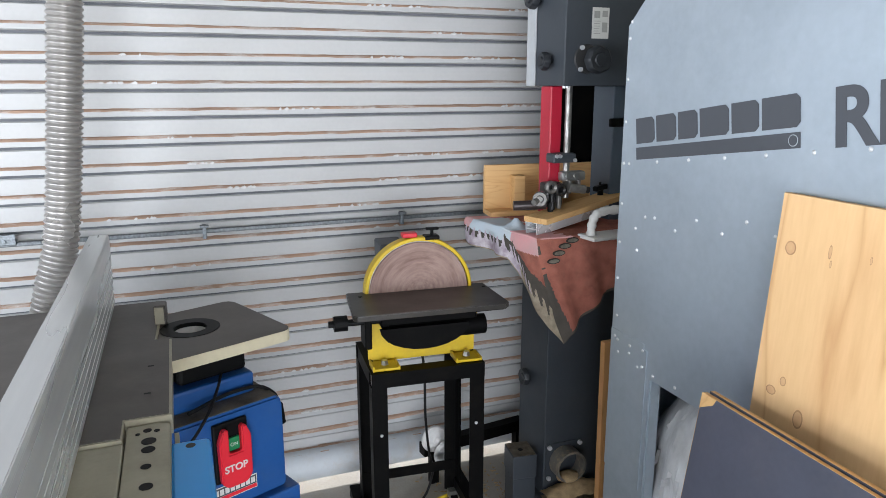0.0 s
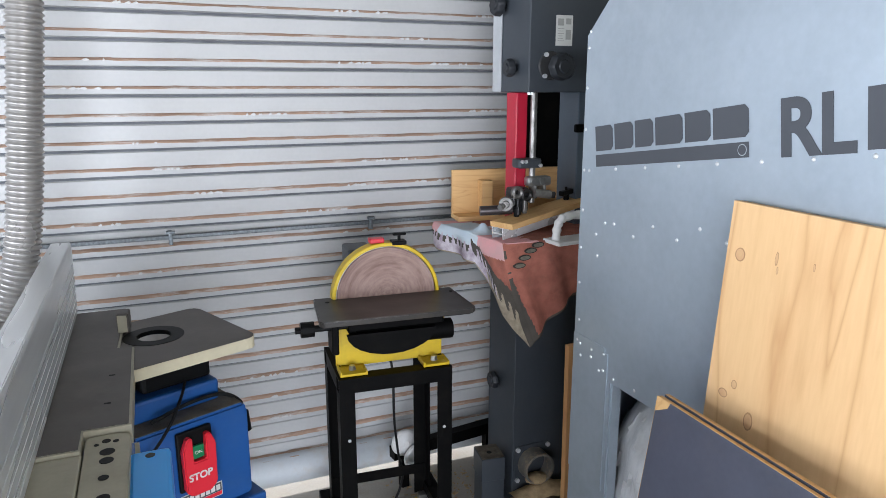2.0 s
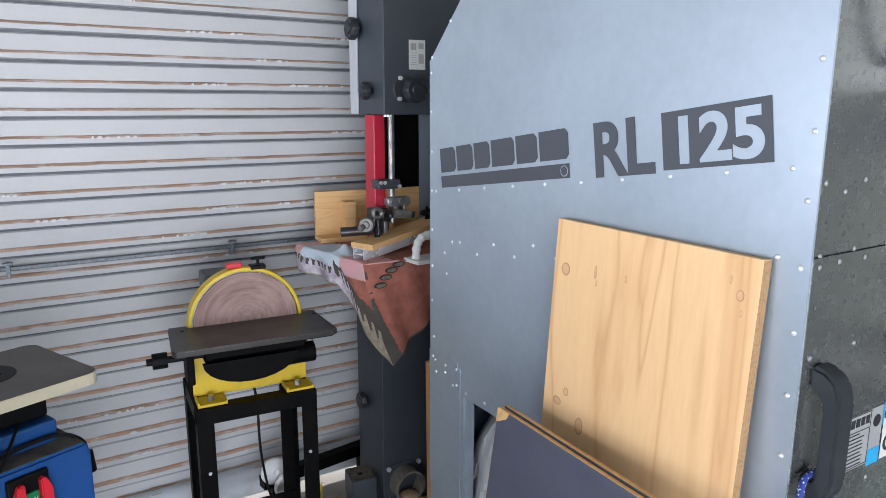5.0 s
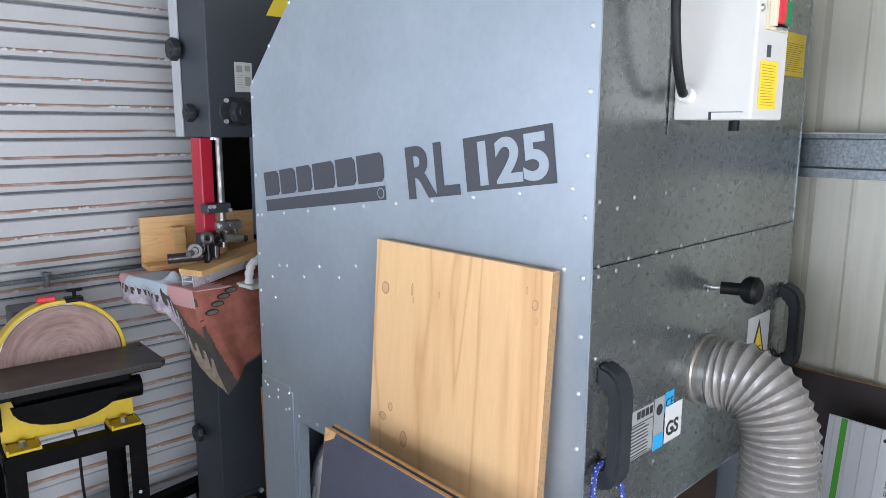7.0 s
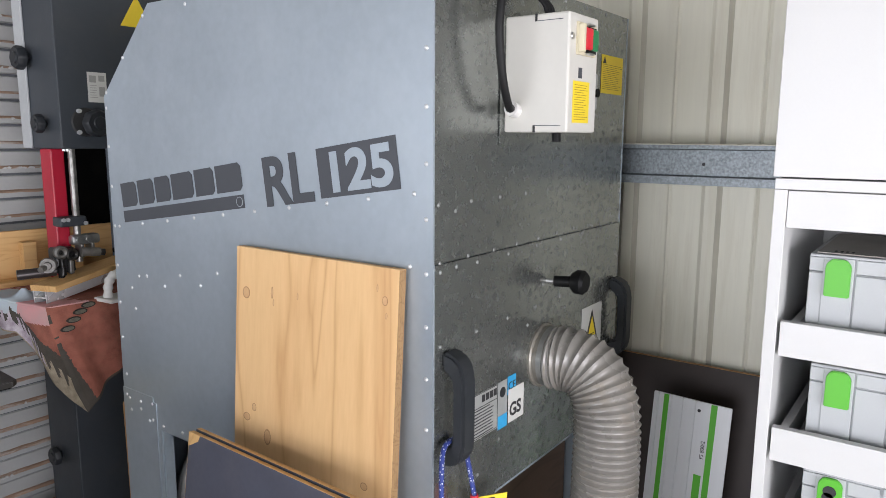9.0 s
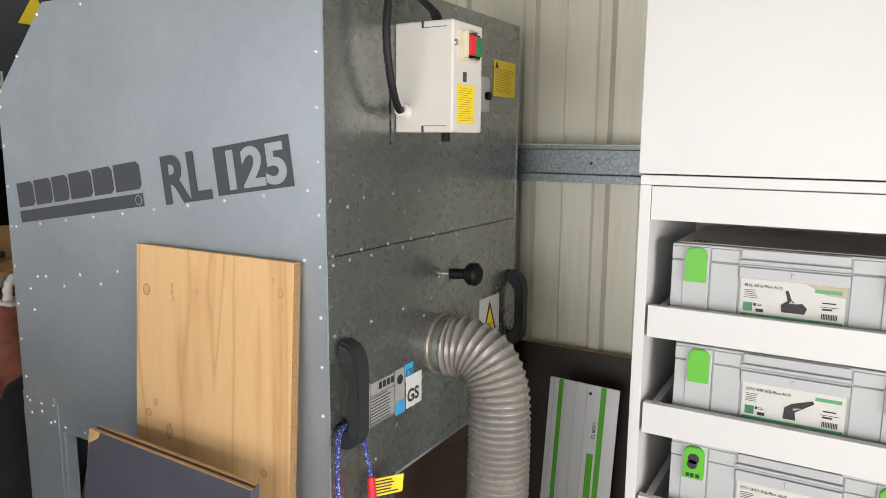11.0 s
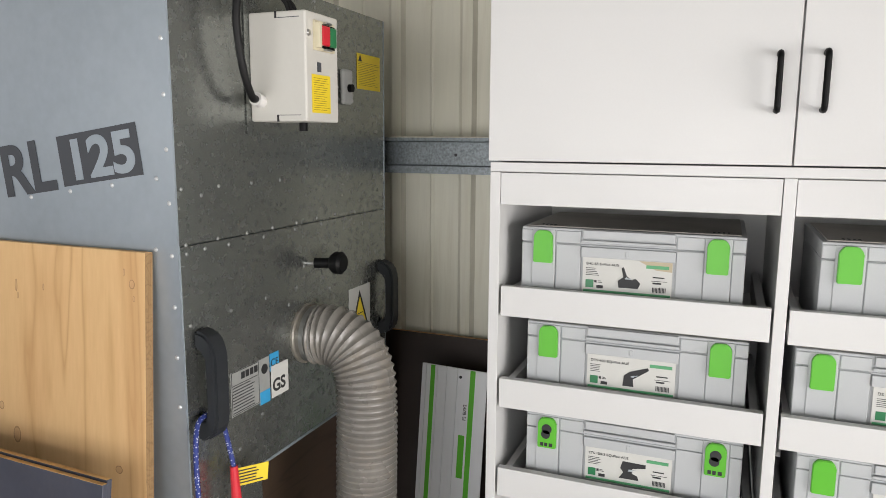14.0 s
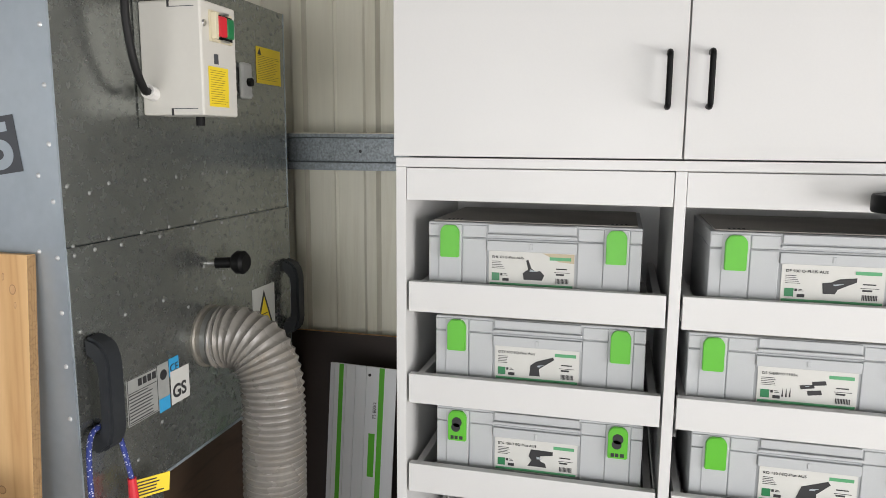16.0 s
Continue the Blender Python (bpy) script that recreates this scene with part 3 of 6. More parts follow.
bars(lines(0.005, 0.057, 0.062, 15, 0.0040, 0.0008, rng), FAINT, "small_print", cb, face_south(1.157, 0.2870, 1.530))
bars([(0, 0.013, 0, 0.017)], DECAL, "badge", cb, face_south(1.176, 0.2877, 1.603))
part("cable_gland", rod((1.1415, 0.385, 1.550), (1.120, 0.383, 1.554), 0.0125, 12), PVC, cb)
part("side_socket", box(1.462, 1.506, 0.398, 0.4095, 1.562, 1.640, 0.006), mat("grey_socket", (0.45, 0.46, 0.45), 0.45), cb)
part("socket_button", rod((1.486, 0.3978, 1.598), (1.486, 0.389, 1.598), 0.009), BLACK, cb)
part("box_foot", rod((1.215, 0.345, 1.5145), (1.215, 0.345, 1.498), 0.008), BLACK, cb)
for zz, lip in ((1.5138, 1.526), (1.6940, 1.7062)):
    part("clip_slot", box(1.1393, 1.1405, 0.347, 0.351, zz, lip), INK, cb)
    part("clip_edge", box(1.1394, 1.1405, 0.300, 0.347, lip - 0.0012 if zz < 1.6 else zz, lip if zz < 1.6 else zz + 0.0012), DECAL, cb)
part("side_switch", rod((1.250, 0.33, 1.67), (1.270, 0.33, 1.67), 0.006, 12), CREAM, cb)
pts = curve_points([(1.123, 0.383, 1.553), (1.100, 0.375, 1.557), (1.072, 0.370, 1.60), (1.056, 0.368, 1.672), (1.060, 0.366, 1.74), (1.07, 0.37, 1.82), (1.09, 0.43, 1.86), (1.15, 0.5, 1.785)], 10)
part("power_cable", sweep(pts, 0.0068, 10), RUBBER, ex, "black rubber mains cable", smooth=True)
for dx in (0, 0.012, 0.026):
    pts = curve_points([(1.20 + dx, 0.36, 1.71), (1.19 + dx, 0.37, 1.738), (1.17 + dx, 0.43, 1.782), (1.25 + dx, 0.55, 1.782)], 8)
    part("thin_cable", sweep(pts, 0.0035, 8), RUBBER, ex, smooth=True)

# stickers on the front
bars([(0, 0.116, 0, 0.082)], YSTICK, "safety_notice", ex, face_south(1.545, Y0 + 0.0004, 1.602))
bars(lines(0.006, 0.11, 0.062, 14, 0.0040, 0.0008, rng), FAINT, "small_print", ex, face_south(1.545, Y0 - 0.0003, 1.602))
tri = bmesh.new()
for tri_pts, h0, h1 in ((((0.004, 0), (0.021, 0), (0.0125, 0.015)), 0, 0.0006),):
    prism(tri_pts, 2, h0, h1, bm=tri)
ob = part("notice_symbol", tri, INK, ex)
ob.matrix_basis = face_south(1.547, Y0 - 0.0003, 1.666)
bars([(0, 0.106, 0, 0.118)], PAPER, "warning_sign", ex, face_south(1.488, Y0 - 0.0014, 1.012))
ob = part("warning_triangle_edge", prism(((0.008, 0.008), (0.098, 0.008), (0.053, 0.108)), 2, 0, 0.0005), INK, ex)
ob.matrix_basis = face_south(1.488, Y0 - 0.0020, 1.012)
ob = part("warning_triangle", prism(((0.019, 0.014), (0.087, 0.014), (0.053, 0.092)), 2, 0, 0.0005), YSTICK, ex)
ob.matrix_basis = face_south(1.488, Y0 - 0.0026, 1.012)
bars(lines(0.04, 0.068, 0.052, 5, 0.007, 0.002, rng), INK, "small_print", ex, face_south(1.488, Y0 - 0.0032, 1.012))
bars([(0, 0.085, 0, 0.085)], PLATE, "rating_plate", ex, face_south(1.053, Y0 - 0.0014, 0.974))
bars([(0.002, 0.083, 0.0835, 0.0845), (0.002, 0.083, 0.002, 0.003), (0.002, 0.003, 0.002, 0.084), (0.082, 0.083, 0.002, 0.084), (0.004, 0.08, 0.058, 0.059)] + [(0.03 + 0.013 * i, 0.04 + 0.013 * i, 0.066, 0.079) for i in range(4)] + lines(0.005, 0.08, 0.055, 9, 0.006, 0.0016, rng), INK, "small_print", ex, face_south(1.053, Y0 - 0.0020, 0.974))
bars([(0, 0.032, 0, 0.092)], PLATE, "test_sticker", ex, face_south(1.138, Y0 - 0.0014, 0.968))
bars([(0, 0.032, 0, 0.026)], SKYBLUE, "test_sticker_base", ex, face_south(1.138, Y0 - 0.0020, 0.968))
part("test_mark", disc_profile([(0.0, 0.0), (0.0, 0.0005), (0.010, 0.0005), (0.010, 0.0)], m=face_south(1.154, Y0 - 0.0020, 1.038), seg=16), INK, ex)
bars([(0, 0.030, 0, 0.036)], SKYBLUE, "ce_sticker", ex, face_south(1.172, Y0 - 0.0014, 1.026))
lettering("ce_mark", "CE", 0.022, INK, ex, face_south(1.174, Y0 - 0.0022, 1.035))
ob = part("approval_sticker", box(0, 0.058, 0, 0.066, 0, 0.0006, 0.0), PAPER, ex)
ob.matrix_basis = face_south(1.174, Y0 - 0.0022, 0.970)
lettering("gs_mark", "GS", 0.036, INK, ex, face_south(1.178, Y0 - 0.0030, 0.982), bold=0.001)
bars([(0, 0.03, 0, 0.03)], YSTICK, "worn_sticker", ex, face_south(1.0, Y0 + 0.0014, 0.79))

# inlet collar and hose
IC = Vector((1.308, Y0, 1.072))
part("inlet_collar", disc_profile([(0.0645, 0.0), (0.0650, 0.006), (0.0625, 0.009), (0.0600, 0.009), (0.0590, 0.034), (0.054, 0.034), (0.054, 0.0)], m=face_south(*IC), seg=40), mat("worn_collar_steel", (0.36, 0.34, 0.30), 0.35, 0.6, vary=0.2, scale=30, bump=0.1, dirt=0.6, dirt_colour=(0.42, 0.35, 0.24)), ex, "metal hose collar", smooth=True)
part("hose_clamp", disc_profile([(0.0590, 0.018), (0.0612, 0.018), (0.0612, 0.029), (0.0590, 0.029)], m=face_south(*IC), seg=40), STEEL, ex, smooth=True)
hs = tagged(new("suction_hose"), "grey ribbed plastic suction hose curving down to the floor", "hose")
pts = even(curve_points([(1.308, 0.380, 1.072), (1.312, 0.335, 1.070), (1.314, 0.295, 1.045), (1.310, 0.270, 0.995), (1.302, 0.262, 0.92), (1.296, 0.260, 0.83), (1.290, 0.258, 0.72), (1.26, 0.24, 0.5), (1.22, 0.16, 0.28), (1.16, 0.0, 0.12), (1.08, -0.24, 0.072), (0.92, -0.5, 0.07)], 30), 0.0026)
bm = sweep(pts, lambda i: 0.0598 + 0.0050 * (0.5 + 0.5 * math.cos(2 * math.pi * i / 5.0)) ** 1.6, 36)
part("hose_wall", bm, GREYHOSE, hs, smooth=True)
part("hose_cuff", disc_profile([(0.0592, 0.030), (0.0612, 0.031), (0.0608, 0.041), (0.0575, 0.043), (0.0575, 0.036), (0.0592, 0.030)], m=face_south(*IC), seg=40), mat("pale_cuff", (0.27, 0.26, 0.24), 0.3, vary=0.1, scale=20, bump=0.05), hs, "short pale plain cuff", smooth=True)


def pull_handle(x, z0, z1):
    h = [(Y0 - 0.001, z0), (Y0 - 0.001, z0 + 0.036), (Y0 - 0.018, z0 + 0.042), (Y0 - 0.022, z0 + 0.052), (Y0 - 0.022, z1 - 0.056), (Y0 - 0.018, z1 - 0.040), (Y0 - 0.001, z1 - 0.030), (Y0 - 0.001, z1), (Y0 - 0.022, z1 - 0.004), (Y0 - 0.037, z1 - 0.016), (Y0 - 0.045, z1 - 0.042), (Y0 - 0.045, z0 + 0.040), (Y0 - 0.038, z0 + 0.016), (Y0 - 0.022, z0 + 0.004)]
    return part("handle", prism(h, 0, x - 0.019, x + 0.019, 0.005), CHARCOAL, ex, "black plastic grab handle", smooth=True)


pull_handle(0.981, 0.966, 1.163)
pull_handle(1.655, 0.985, 1.178)
part("spindle", rod((1.318, Y0, 1.222), (1.324, Y0 - 0.03, 1.223), 0.005), STEEL, ex)
bm = rod((1.321, Y0 - 0.016, 1.223), (1.335, Y0 - 0.060, 1.224), 0.011)
disc_profile([(0.0, 0.028), (0.018, 0.028), (0.024, 0.022), (0.024, 0.008), (0.018, 0.0), (0.0, 0.0)], m=face_south(1.336, Y0 - 0.050, 1.224), seg=24, bm=bm)
part("clamp_knob", bm, BLACK, ex, "black plastic clamp knob", smooth=True)

# dust bag in the extractor's open base
bm = bmesh.new()
bmesh.ops.create_uvsphere(bm, u_segments=110, v_segments=70, radius=1)
for v in bm.verts:
    c = v.co.copy()
    w = max(1e-6, (abs(c.x) ** 4 + abs(c.y) ** 4 + abs(c.z) ** 4) ** 0.25)
    c = c / w
    c = c.lerp(v.co, 0.45)
    p = Vector((1.118 + 0.168 * c.x, 1.05 + 0.262 * c.y, 0.43 + 0.385 * c.z))
    q = Vector((p.x, p.y, p.z * 0.35))
    d = noise.noise(p * 9) * 0.018 + noise.noise(q * 34) * 0.020 + abs(noise.noise(q * 20 + Vector((3, 1, 2)))) * 0.045
    p += Vector((d, d, d * 0.3))
    p.x = max(p.x, 0.952)
    v.co = (p.x, min(p.y, 1.33), max(0.004, min(0.825, p.z)))
tagged(part("dust_bag", bm, BAG, smooth=True), "crumpled translucent plastic dust bag", "bag")
# plank below the front panel, enlarged and darkened to give the base its shade
tagged(part("shaded_plank", box(1.145, 1.66, Y0 + 0.11, Y0 + 0.15, 0.0, 0.832, 0.003), wood("shade_dark_timber", (0.075, 0.045, 0.027), (0.035, 0.02, 0.012), axis=0)), "timber plank under the extractor, raised and darkened as shade", "plank")

# ---- boards leaning on the extractor ----


def leaning_board(name, label, y0, y1, thick, top_x, top_z, foot_x, materials, category="board", bevel=0.001, turn=0.0):
    """A sheet that stands on the floor and leans to +x; top_x is its back top edge, turn its yaw in degrees."""
    length = math.hypot(top_z, top_x - foot_x)
    t = thing(name, label, category, m=Matrix.Translation((foot_x, y0, 0.0)) @ Matrix.Rotation(radians(turn), 4, "Z") @ Matrix.Rotation(math.atan2(top_x - foot_x, top_z), 4, "Y"))
    part("sheet", box(-thick, 0, 0, y1 - y0, 0, length, bevel), materials[0], t)
    return t, length


ply, L = leaning_board("plywood_panel", "knotty pine plywood panel leaning on the extractor", 0.460, 0.863, 0.0165, 0.936, 1.2975, 0.850, [PINEPLY])
bm = box(-0.0163, -0.0002, -0.0004, 0, 0.002, L - 0.001)
for a, b in ((0.0025, 0.005), (0.0078, 0.0098), (0.0125, 0.0145)):
    box(-b, -a, -0.0007, 0, 0.002, L - 0.001, bm=bm)
part("ply_edge", bm, PLYEDGE, ply, "dark layered ply edge")
for dy, z, ry, rz in ((0.373, 1.214, 0.0105, 0.0115), (0.300, 1.223, 0.003, 0.011), (0.296, 1.205, 0.002, 0.006), (0.028, 1.246, 0.006, 0.008), (0.045, 1.265, 0.002, 0.006), (0.024, 1.222, 0.0025, 0.005), (0.366, 0.973, 0.010, 0.008), (0.345, 0.996, 0.006, 0.008), (0.306, 0.947, 0.0095, 0.0155), (0.060, 0.925, 0.008, 0.007), (0.232, 1.225, 0.002, 0.006)):
    mk = Matrix.Translation((-0.0165, dy, z)) @ Matrix(((0, 0, -1, 0), (-1, 0, 0, 0), (0, 1, 0, 0), (0, 0, 0, 1))) @ Matrix.Diagonal((ry, rz, 1, 1))
    kn = part("knot", disc_profile([(0, 0.0003), (0.80, 0.0003), (0.83, 0.0001)], m=mk, seg=20), KNOT, ply)
    part("knot_rim", disc_profile([(0.80, 0.00024), (1.0, 0.00022), (1.02, 0.0)], m=mk, seg=20), KNOTRIM, kn)
for i, (dx, zt, dz) in enumerate(((0.0, 0.951, 0.0), (0.0125, 0.953, 0.0))):
    bd, L = leaning_board("film_faced_board", "dark film-faced plywood board with chipped pale edge", 0.457 + 0.004 * i, 0.897 - 0.004 * i, 0.009, 0.811 + dx, zt, 0.680 + dx, [FILMFACE], turn=-1.8)
    part("top_edge", box(-0.0088, -0.0002, 0.002, 0.438 - 0.008 * i, L - 0.0002, L + 0.0006), PINE, bd, "bare pale plywood edge")
    if i == 0:
        part("chipped_corner", prism([(0.44, L - 0.0), (0.44, L - 0.028), (0.41, L - 0.012), (0.405, L)], 0, -0.0096, -0.0088), PINE, bd, "chipped bare corner")
        part("side_edge", box(-0.0086, -0.0004, 0.44, 0.4406, 0.0, L - 0.001), PINE, bd)
leaning_board("pale_board", "pale timber board standing behind the dark boards", 0.90, 0.955, 0.018, 0.885, 0.84, 0.74, [PINE])
ob, L = leaning_board("reddish_plywood_board", "reddish plywood offcut standing beside the bandsaw", 1.50, 1.52, 0.30, 1.328, 0.80, 1.336, [ORANGEPLY])

# bungee cord on the handle
bg = thing("bungee_cord", "blue and white bungee cord with red hook and yellow tag", "bungee cord")
BUNGEE = mat("blue_bungee_weave", (0.03, 0.05, 0.35), 0.7, vary=0.1, bump=0.3)
bt = BUNGEE.node_tree
ck = bt.nodes.new("ShaderNodeTexVoronoi")
ck.inputs["Scale"].default_value = 230
tcn = bt.nodes.new("ShaderNodeTexCoord")
bt.links.new(tcn.outputs["Object"], ck.inputs["Vector"])
mr = bt.nodes.new("ShaderNodeMapRange")
mr.inputs[1].default_value, mr.inputs[2].default_value, mr.inputs[3].default_value, mr.inputs[4].default_value = 0.26, 0.32, 1, 0
bt.links.new(ck.outputs["Distance"], mr.inputs[0])
mxn = bt.nodes.new("ShaderNodeMix")
mxn.data_type = "RGBA"
mxn.inputs[6].default_value, mxn.inputs[7].default_value = (0.018, 0.035, 0.20, 1), (0.62, 0.66, 0.74, 1)
bt.links.new(mr.outputs[0], mxn.inputs[0])
bt.links.new(mxn.outputs[2], bt.nodes["Principled BSDF"].inputs["Base Color"])
pts = curve_points([(0.912, 0.36, 0.30), (0.915, 0.365, 0.6), (0.918, 0.372, 0.85), (0.927, 0.382, 0.96), (0.948, 0.393, 1.006), (0.980, 0.395, 1.012), (1.002, 0.393, 1.002), (1.010, 0.385, 0.955), (1.012, 0.375, 0.905)], 10)
part("cord", sweep(pts, 0.0044, 10), BUNGEE, bg, smooth=True)
part("hook", rod((1.012, 0.375, 0.906), (1.014, 0.372, 0.82), 0.007, 12, r1=0.010), SWITCHRED, bg, "red plastic hook")
TG = pose(1.046, 0.366, 0.876, 0, 6, -24)
ob = part("tag", box(-0.036, 0.036, -0.0008, 0.0008, -0.017, 0.017, 0.0), YSTICK, bg, "yellow printed paper tag")
ob.matrix_basis = TG
bars(lines(0.004, 0.067, 0.030, 5, 0.0058, 0.0022, rng), INK, "tag_print", bg, TG @ face_south(-0.036, -0.0012, -0.017))

# ---- white cabinet wall ----
CX, CD = 1.307, 0.43
ZS = 1.443
cab = thing("drawer_cabinet", "white laminate tool cabinet with open pull-out trays", "cabinet")
part("side_panel", box(CX, CX + CD, -0.0195, 0.0, 0.0, ZS - 0.0175, 0.0008), WHITE, cab)
part("divider", box(CX, CX + CD, -0.5135, -0.4945, 0.0, ZS - 0.0175, 0.0008), WHITE, cab)
part("side_panel", box(CX, CX + CD, -1.008, -0.989, 0.0, ZS - 0.0175, 0.0008), WHITE, cab)
part("top_panel", box(CX, CX + CD, -1.008, 0.0, ZS - 0.017, ZS, 0.0008), WHITE, cab)
part("back_panel", box(CX + CD - 0.006, CX + CD, -0.988, -0.02, 0.05, ZS - 0.018), WHITE_IN, cab)
for y1 in (-0.0205, -0.5145):
    part("top_rail", box(CX + 0.0015, CX + 0.0175, y1 - 0.473, y1, 1.365, ZS - 0.019, 0.0008), WHITE, cab)
    part("plinth", box(CX + 0.03, CX + 0.046, y1 - 0.473, y1, 0.0, 0.09, 0.0008), WHITE, cab)
    part("inner_shelf", box(CX + 0.02, CX + CD - 0.007, y1 - 0.473, y1, 0.09, 0.106, 0.0008), WHITE_IN, cab)
up = thing("wall_cabinet", "white laminate upper cabinet with black bar handles", "cabinet")
ZU = 2.25
part("body", box(CX + 0.018, CX + CD - 0.02, -1.008, 0.0, ZS + 0.002, ZU, 0.001), WHITE, up)
for y0, y1, hy in ((-0.5025, 0.003, -0.474), (-1.008, -0.5055, -0.539)):
    d = part("door", box(CX - 0.003, CX + 0.0155, y0, y1, ZS + 0.0028, ZU - 0.002, 0.001), WHITE, up)
    pts = curve_points([(CX - 0.003, hy, 1.532), (CX - 0.022, hy, 1.531), (CX - 0.031, hy, 1.536), (CX - 0.032, hy, 1.55), (CX - 0.032, hy, 1.60), (CX - 0.031, hy, 1.614), (CX - 0.022, hy, 1.619), (CX - 0.003, hy, 1.618)], 6)
    part("handle", sweep(pts, 0.0048, 10), BLACK, d, "black metal bar handle", smooth=True)

# pull-out trays
TRAYS = [1.153, 0.971, 0.788, 0.60, 0.41, 0.22]


def pull_out_tray(y1, z, out):
    t = thing("pull_out_tray", "white laminate pull-out tray with low front", "tray", "trays in the cabinet", m=Matrix.Translation((CX + out, y1, z)))
    w = 0.466
    part("front", box(0, 0.016, -w, 0, 0, 0.058, 0.0008), WHITE, t)
    part("bottom", box(0.0165, 0.40, -w + 0.012, -0.012, 0.0004, 0.0030, 0.0), WHITE_IN, t)
    part("tray_side", box(0.0165, 0.40, -0.020, -0.006, 0.0022, 0.048, 0.0008), WHITE_IN, t)
    part("tray_side", box(0.0165, 0.40, -w + 0.006, -w + 0.020, 0.0022, 0.048, 0.0008), WHITE_IN, t)
    part("runner", box(0.03, 0.39, -0.0055, -0.0002, 0.008, 0.030), STEEL, t)
    part("runner", box(0.03, 0.39, -w + 0.0002, -w + 0.0055, 0.008, 0.030), STEEL, t)
    return t


tray = pull_out_tray(-0.0245, TRAYS[0], 0)
for bay, y1 in enumerate((-0.0245, -0.518)):
    for i, z in enumerate(TRAYS):
        if bay or i:
            copy_thing(tray, Matrix.Translation((CX, y1, z)))

# tool cases
SW, SD, SH = 0.392, 0.296, 0.170


TITLES = {"planer": "EHL 65 E-Plus AUS", "delta": "DTS 400 EQ-Plus AUS", "orbital": "ETS 150/3 EQ-Plus AUS", "joiner": "DF 500 Q-PLUS AUS", "tins": "DS 5/6/8/10 1105x", "rotary": "RO 150 FEQ-Plus AUS"}


def tool_case(label, kind_of_tool, emblem=False, height=SH, faded=False):
    """Case with front looking to -x; origin at its front left foot corner (seen from the front)."""
    t = thing("tool_case", label, "tool case", "tool cases on the trays")
    h = height
    lid = h - 0.032
    body = box(0.004, SD, -SW, 0, 0.004, lid - 0.0004, 0.0015)
    part("body", body, CASE, t)
    part("lid", box(0.002, SD, -SW - 0.0005, 0.0005, lid, h - 0.004, 0.002), CASE, t)
    part("lid_top", box(0.012, SD - 0.01, -SW + 0.008, -0.008, h - 0.0038, h - 0.0015, 0.001), CASE_TOP, t, "dusty upper face")
    for u in (0.028, 0.334):
        slots = bmesh.new()
        for k in range(4):
            box(0.022, 0.036, -u - 0.007 - 0.008 * k, -u - 0.003 - 0.008 * k, h - 0.0014, h - 0.0008, bm=slots)
        part("cleat_slots", slots, INK, t, "dark cleat slots")
    # front ribs, handle recess and foot cleats
    for u0, u1 in ((0.0, 0.021), (0.066, 0.112), (0.28, 0.326), (0.371, SW)):
        part("front_rib", box(0.0005, 0.0055, -u1, -u0, 0.004, lid - 0.002, 0.0015), CASE, t)
        part("lid_rib", box(-0.001, 0.003, -u1, -u0, lid + 0.001, h - 0.0085, 0.0015), CASE, t)
    bmh = box(-0.006, 0.003, -0.279, -0.113, h - 0.028, h - 0.023, 0.0015)
    box(-0.0035, 0.003, -0.277, -0.115, h - 0.0205, h - 0.005, 0.0015, bm=bmh)
    part("carry_handle", bmh, CASE, t, "recessed grey carry handle")
    bmh = box(-0.003, 0.0055, -0.279, -0.113, lid - 0.023, lid - 0.004, 0.0012)
    box(-0.0042, 0.0055, -0.199, -0.193, lid - 0.018, lid - 0.008, 0.001, bm=bmh)
    part("label_hood", bmh, CASE, t)
    for u in (0.024, 0.330):
        arch = [(-u, lid - 0.038), (-u, lid + 0.012), (-u - 0.004, lid + 0.019), (-u - 0.009, lid + 0.023), (-u - 0.027, lid + 0.023), (-u - 0.032, lid + 0.019), (-u - 0.036, lid + 0.012), (-u - 0.036, lid - 0.038)]
        lt = part("latch", prism(arch, 0, -0.008, 0.002, 0.0015), GREEN, t, "bright green latch")
        part("latch_bed", box(-0.001, 0.005, -u - 0.040, -u + 0.004, 0.006, lid + 0.024, 0.001), CASE, t)
        if emblem:
            bmp = bmesh.new()
            for cu, cv, r in ((0.018, 0.010, 0.010), (0.016, -0.001, 0.009)):
                disc_profile([(0, 0.0006), (r, 0.0006), (r, 0.0)], seg=14, bm=bmp, m=face_west(-0.0082, -u - cu, lid - 0.009 + cv))
            part("printed_emblem", bmp, INK, lt)
            bars([(0.006, 0.012, 0, 0.007), (0.014, 0.020, 0, 0.007), (0.023, 0.030, 0, 0.007)], INK, "emblem_letters", lt, face_west(-0.0082, -u, lid - 0.034))
    # paper label with print
    lw, lh, lz = 0.158, 0.066, 0.049
    lm = face_west(0.0015, -0.117, lz)
    card = part("paper_label", box(0, lw, 0, lh, 0, 0.0022, 0.0), PAPER, t, "printed paper label")
    card.matrix_basis = lm
    bars([(0.002, lw - 0.002, 0.002, 0.0065)], PRINTGREEN, "green_strip", card, Matrix.Translation((0, 0, 0.0024)))
    bars([(0.113, 0.152, lh - 0.0135, lh - 0.0075)], PRINTGREEN, "maker_mark", card, Matrix.Translation((0, 0, 0.0024)))
    r = random.Random(len(kind_of_tool))
    small = lines(0.006, 0.030, lh - 0.019, 5, 0.0032, 0.0008, r)
    lettering("title_print", TITLES[kind_of_tool], 0.0068, INK, card, Matrix.Translation((0.006, lh - 0.0135, 0.0026)), stretch=1.12)
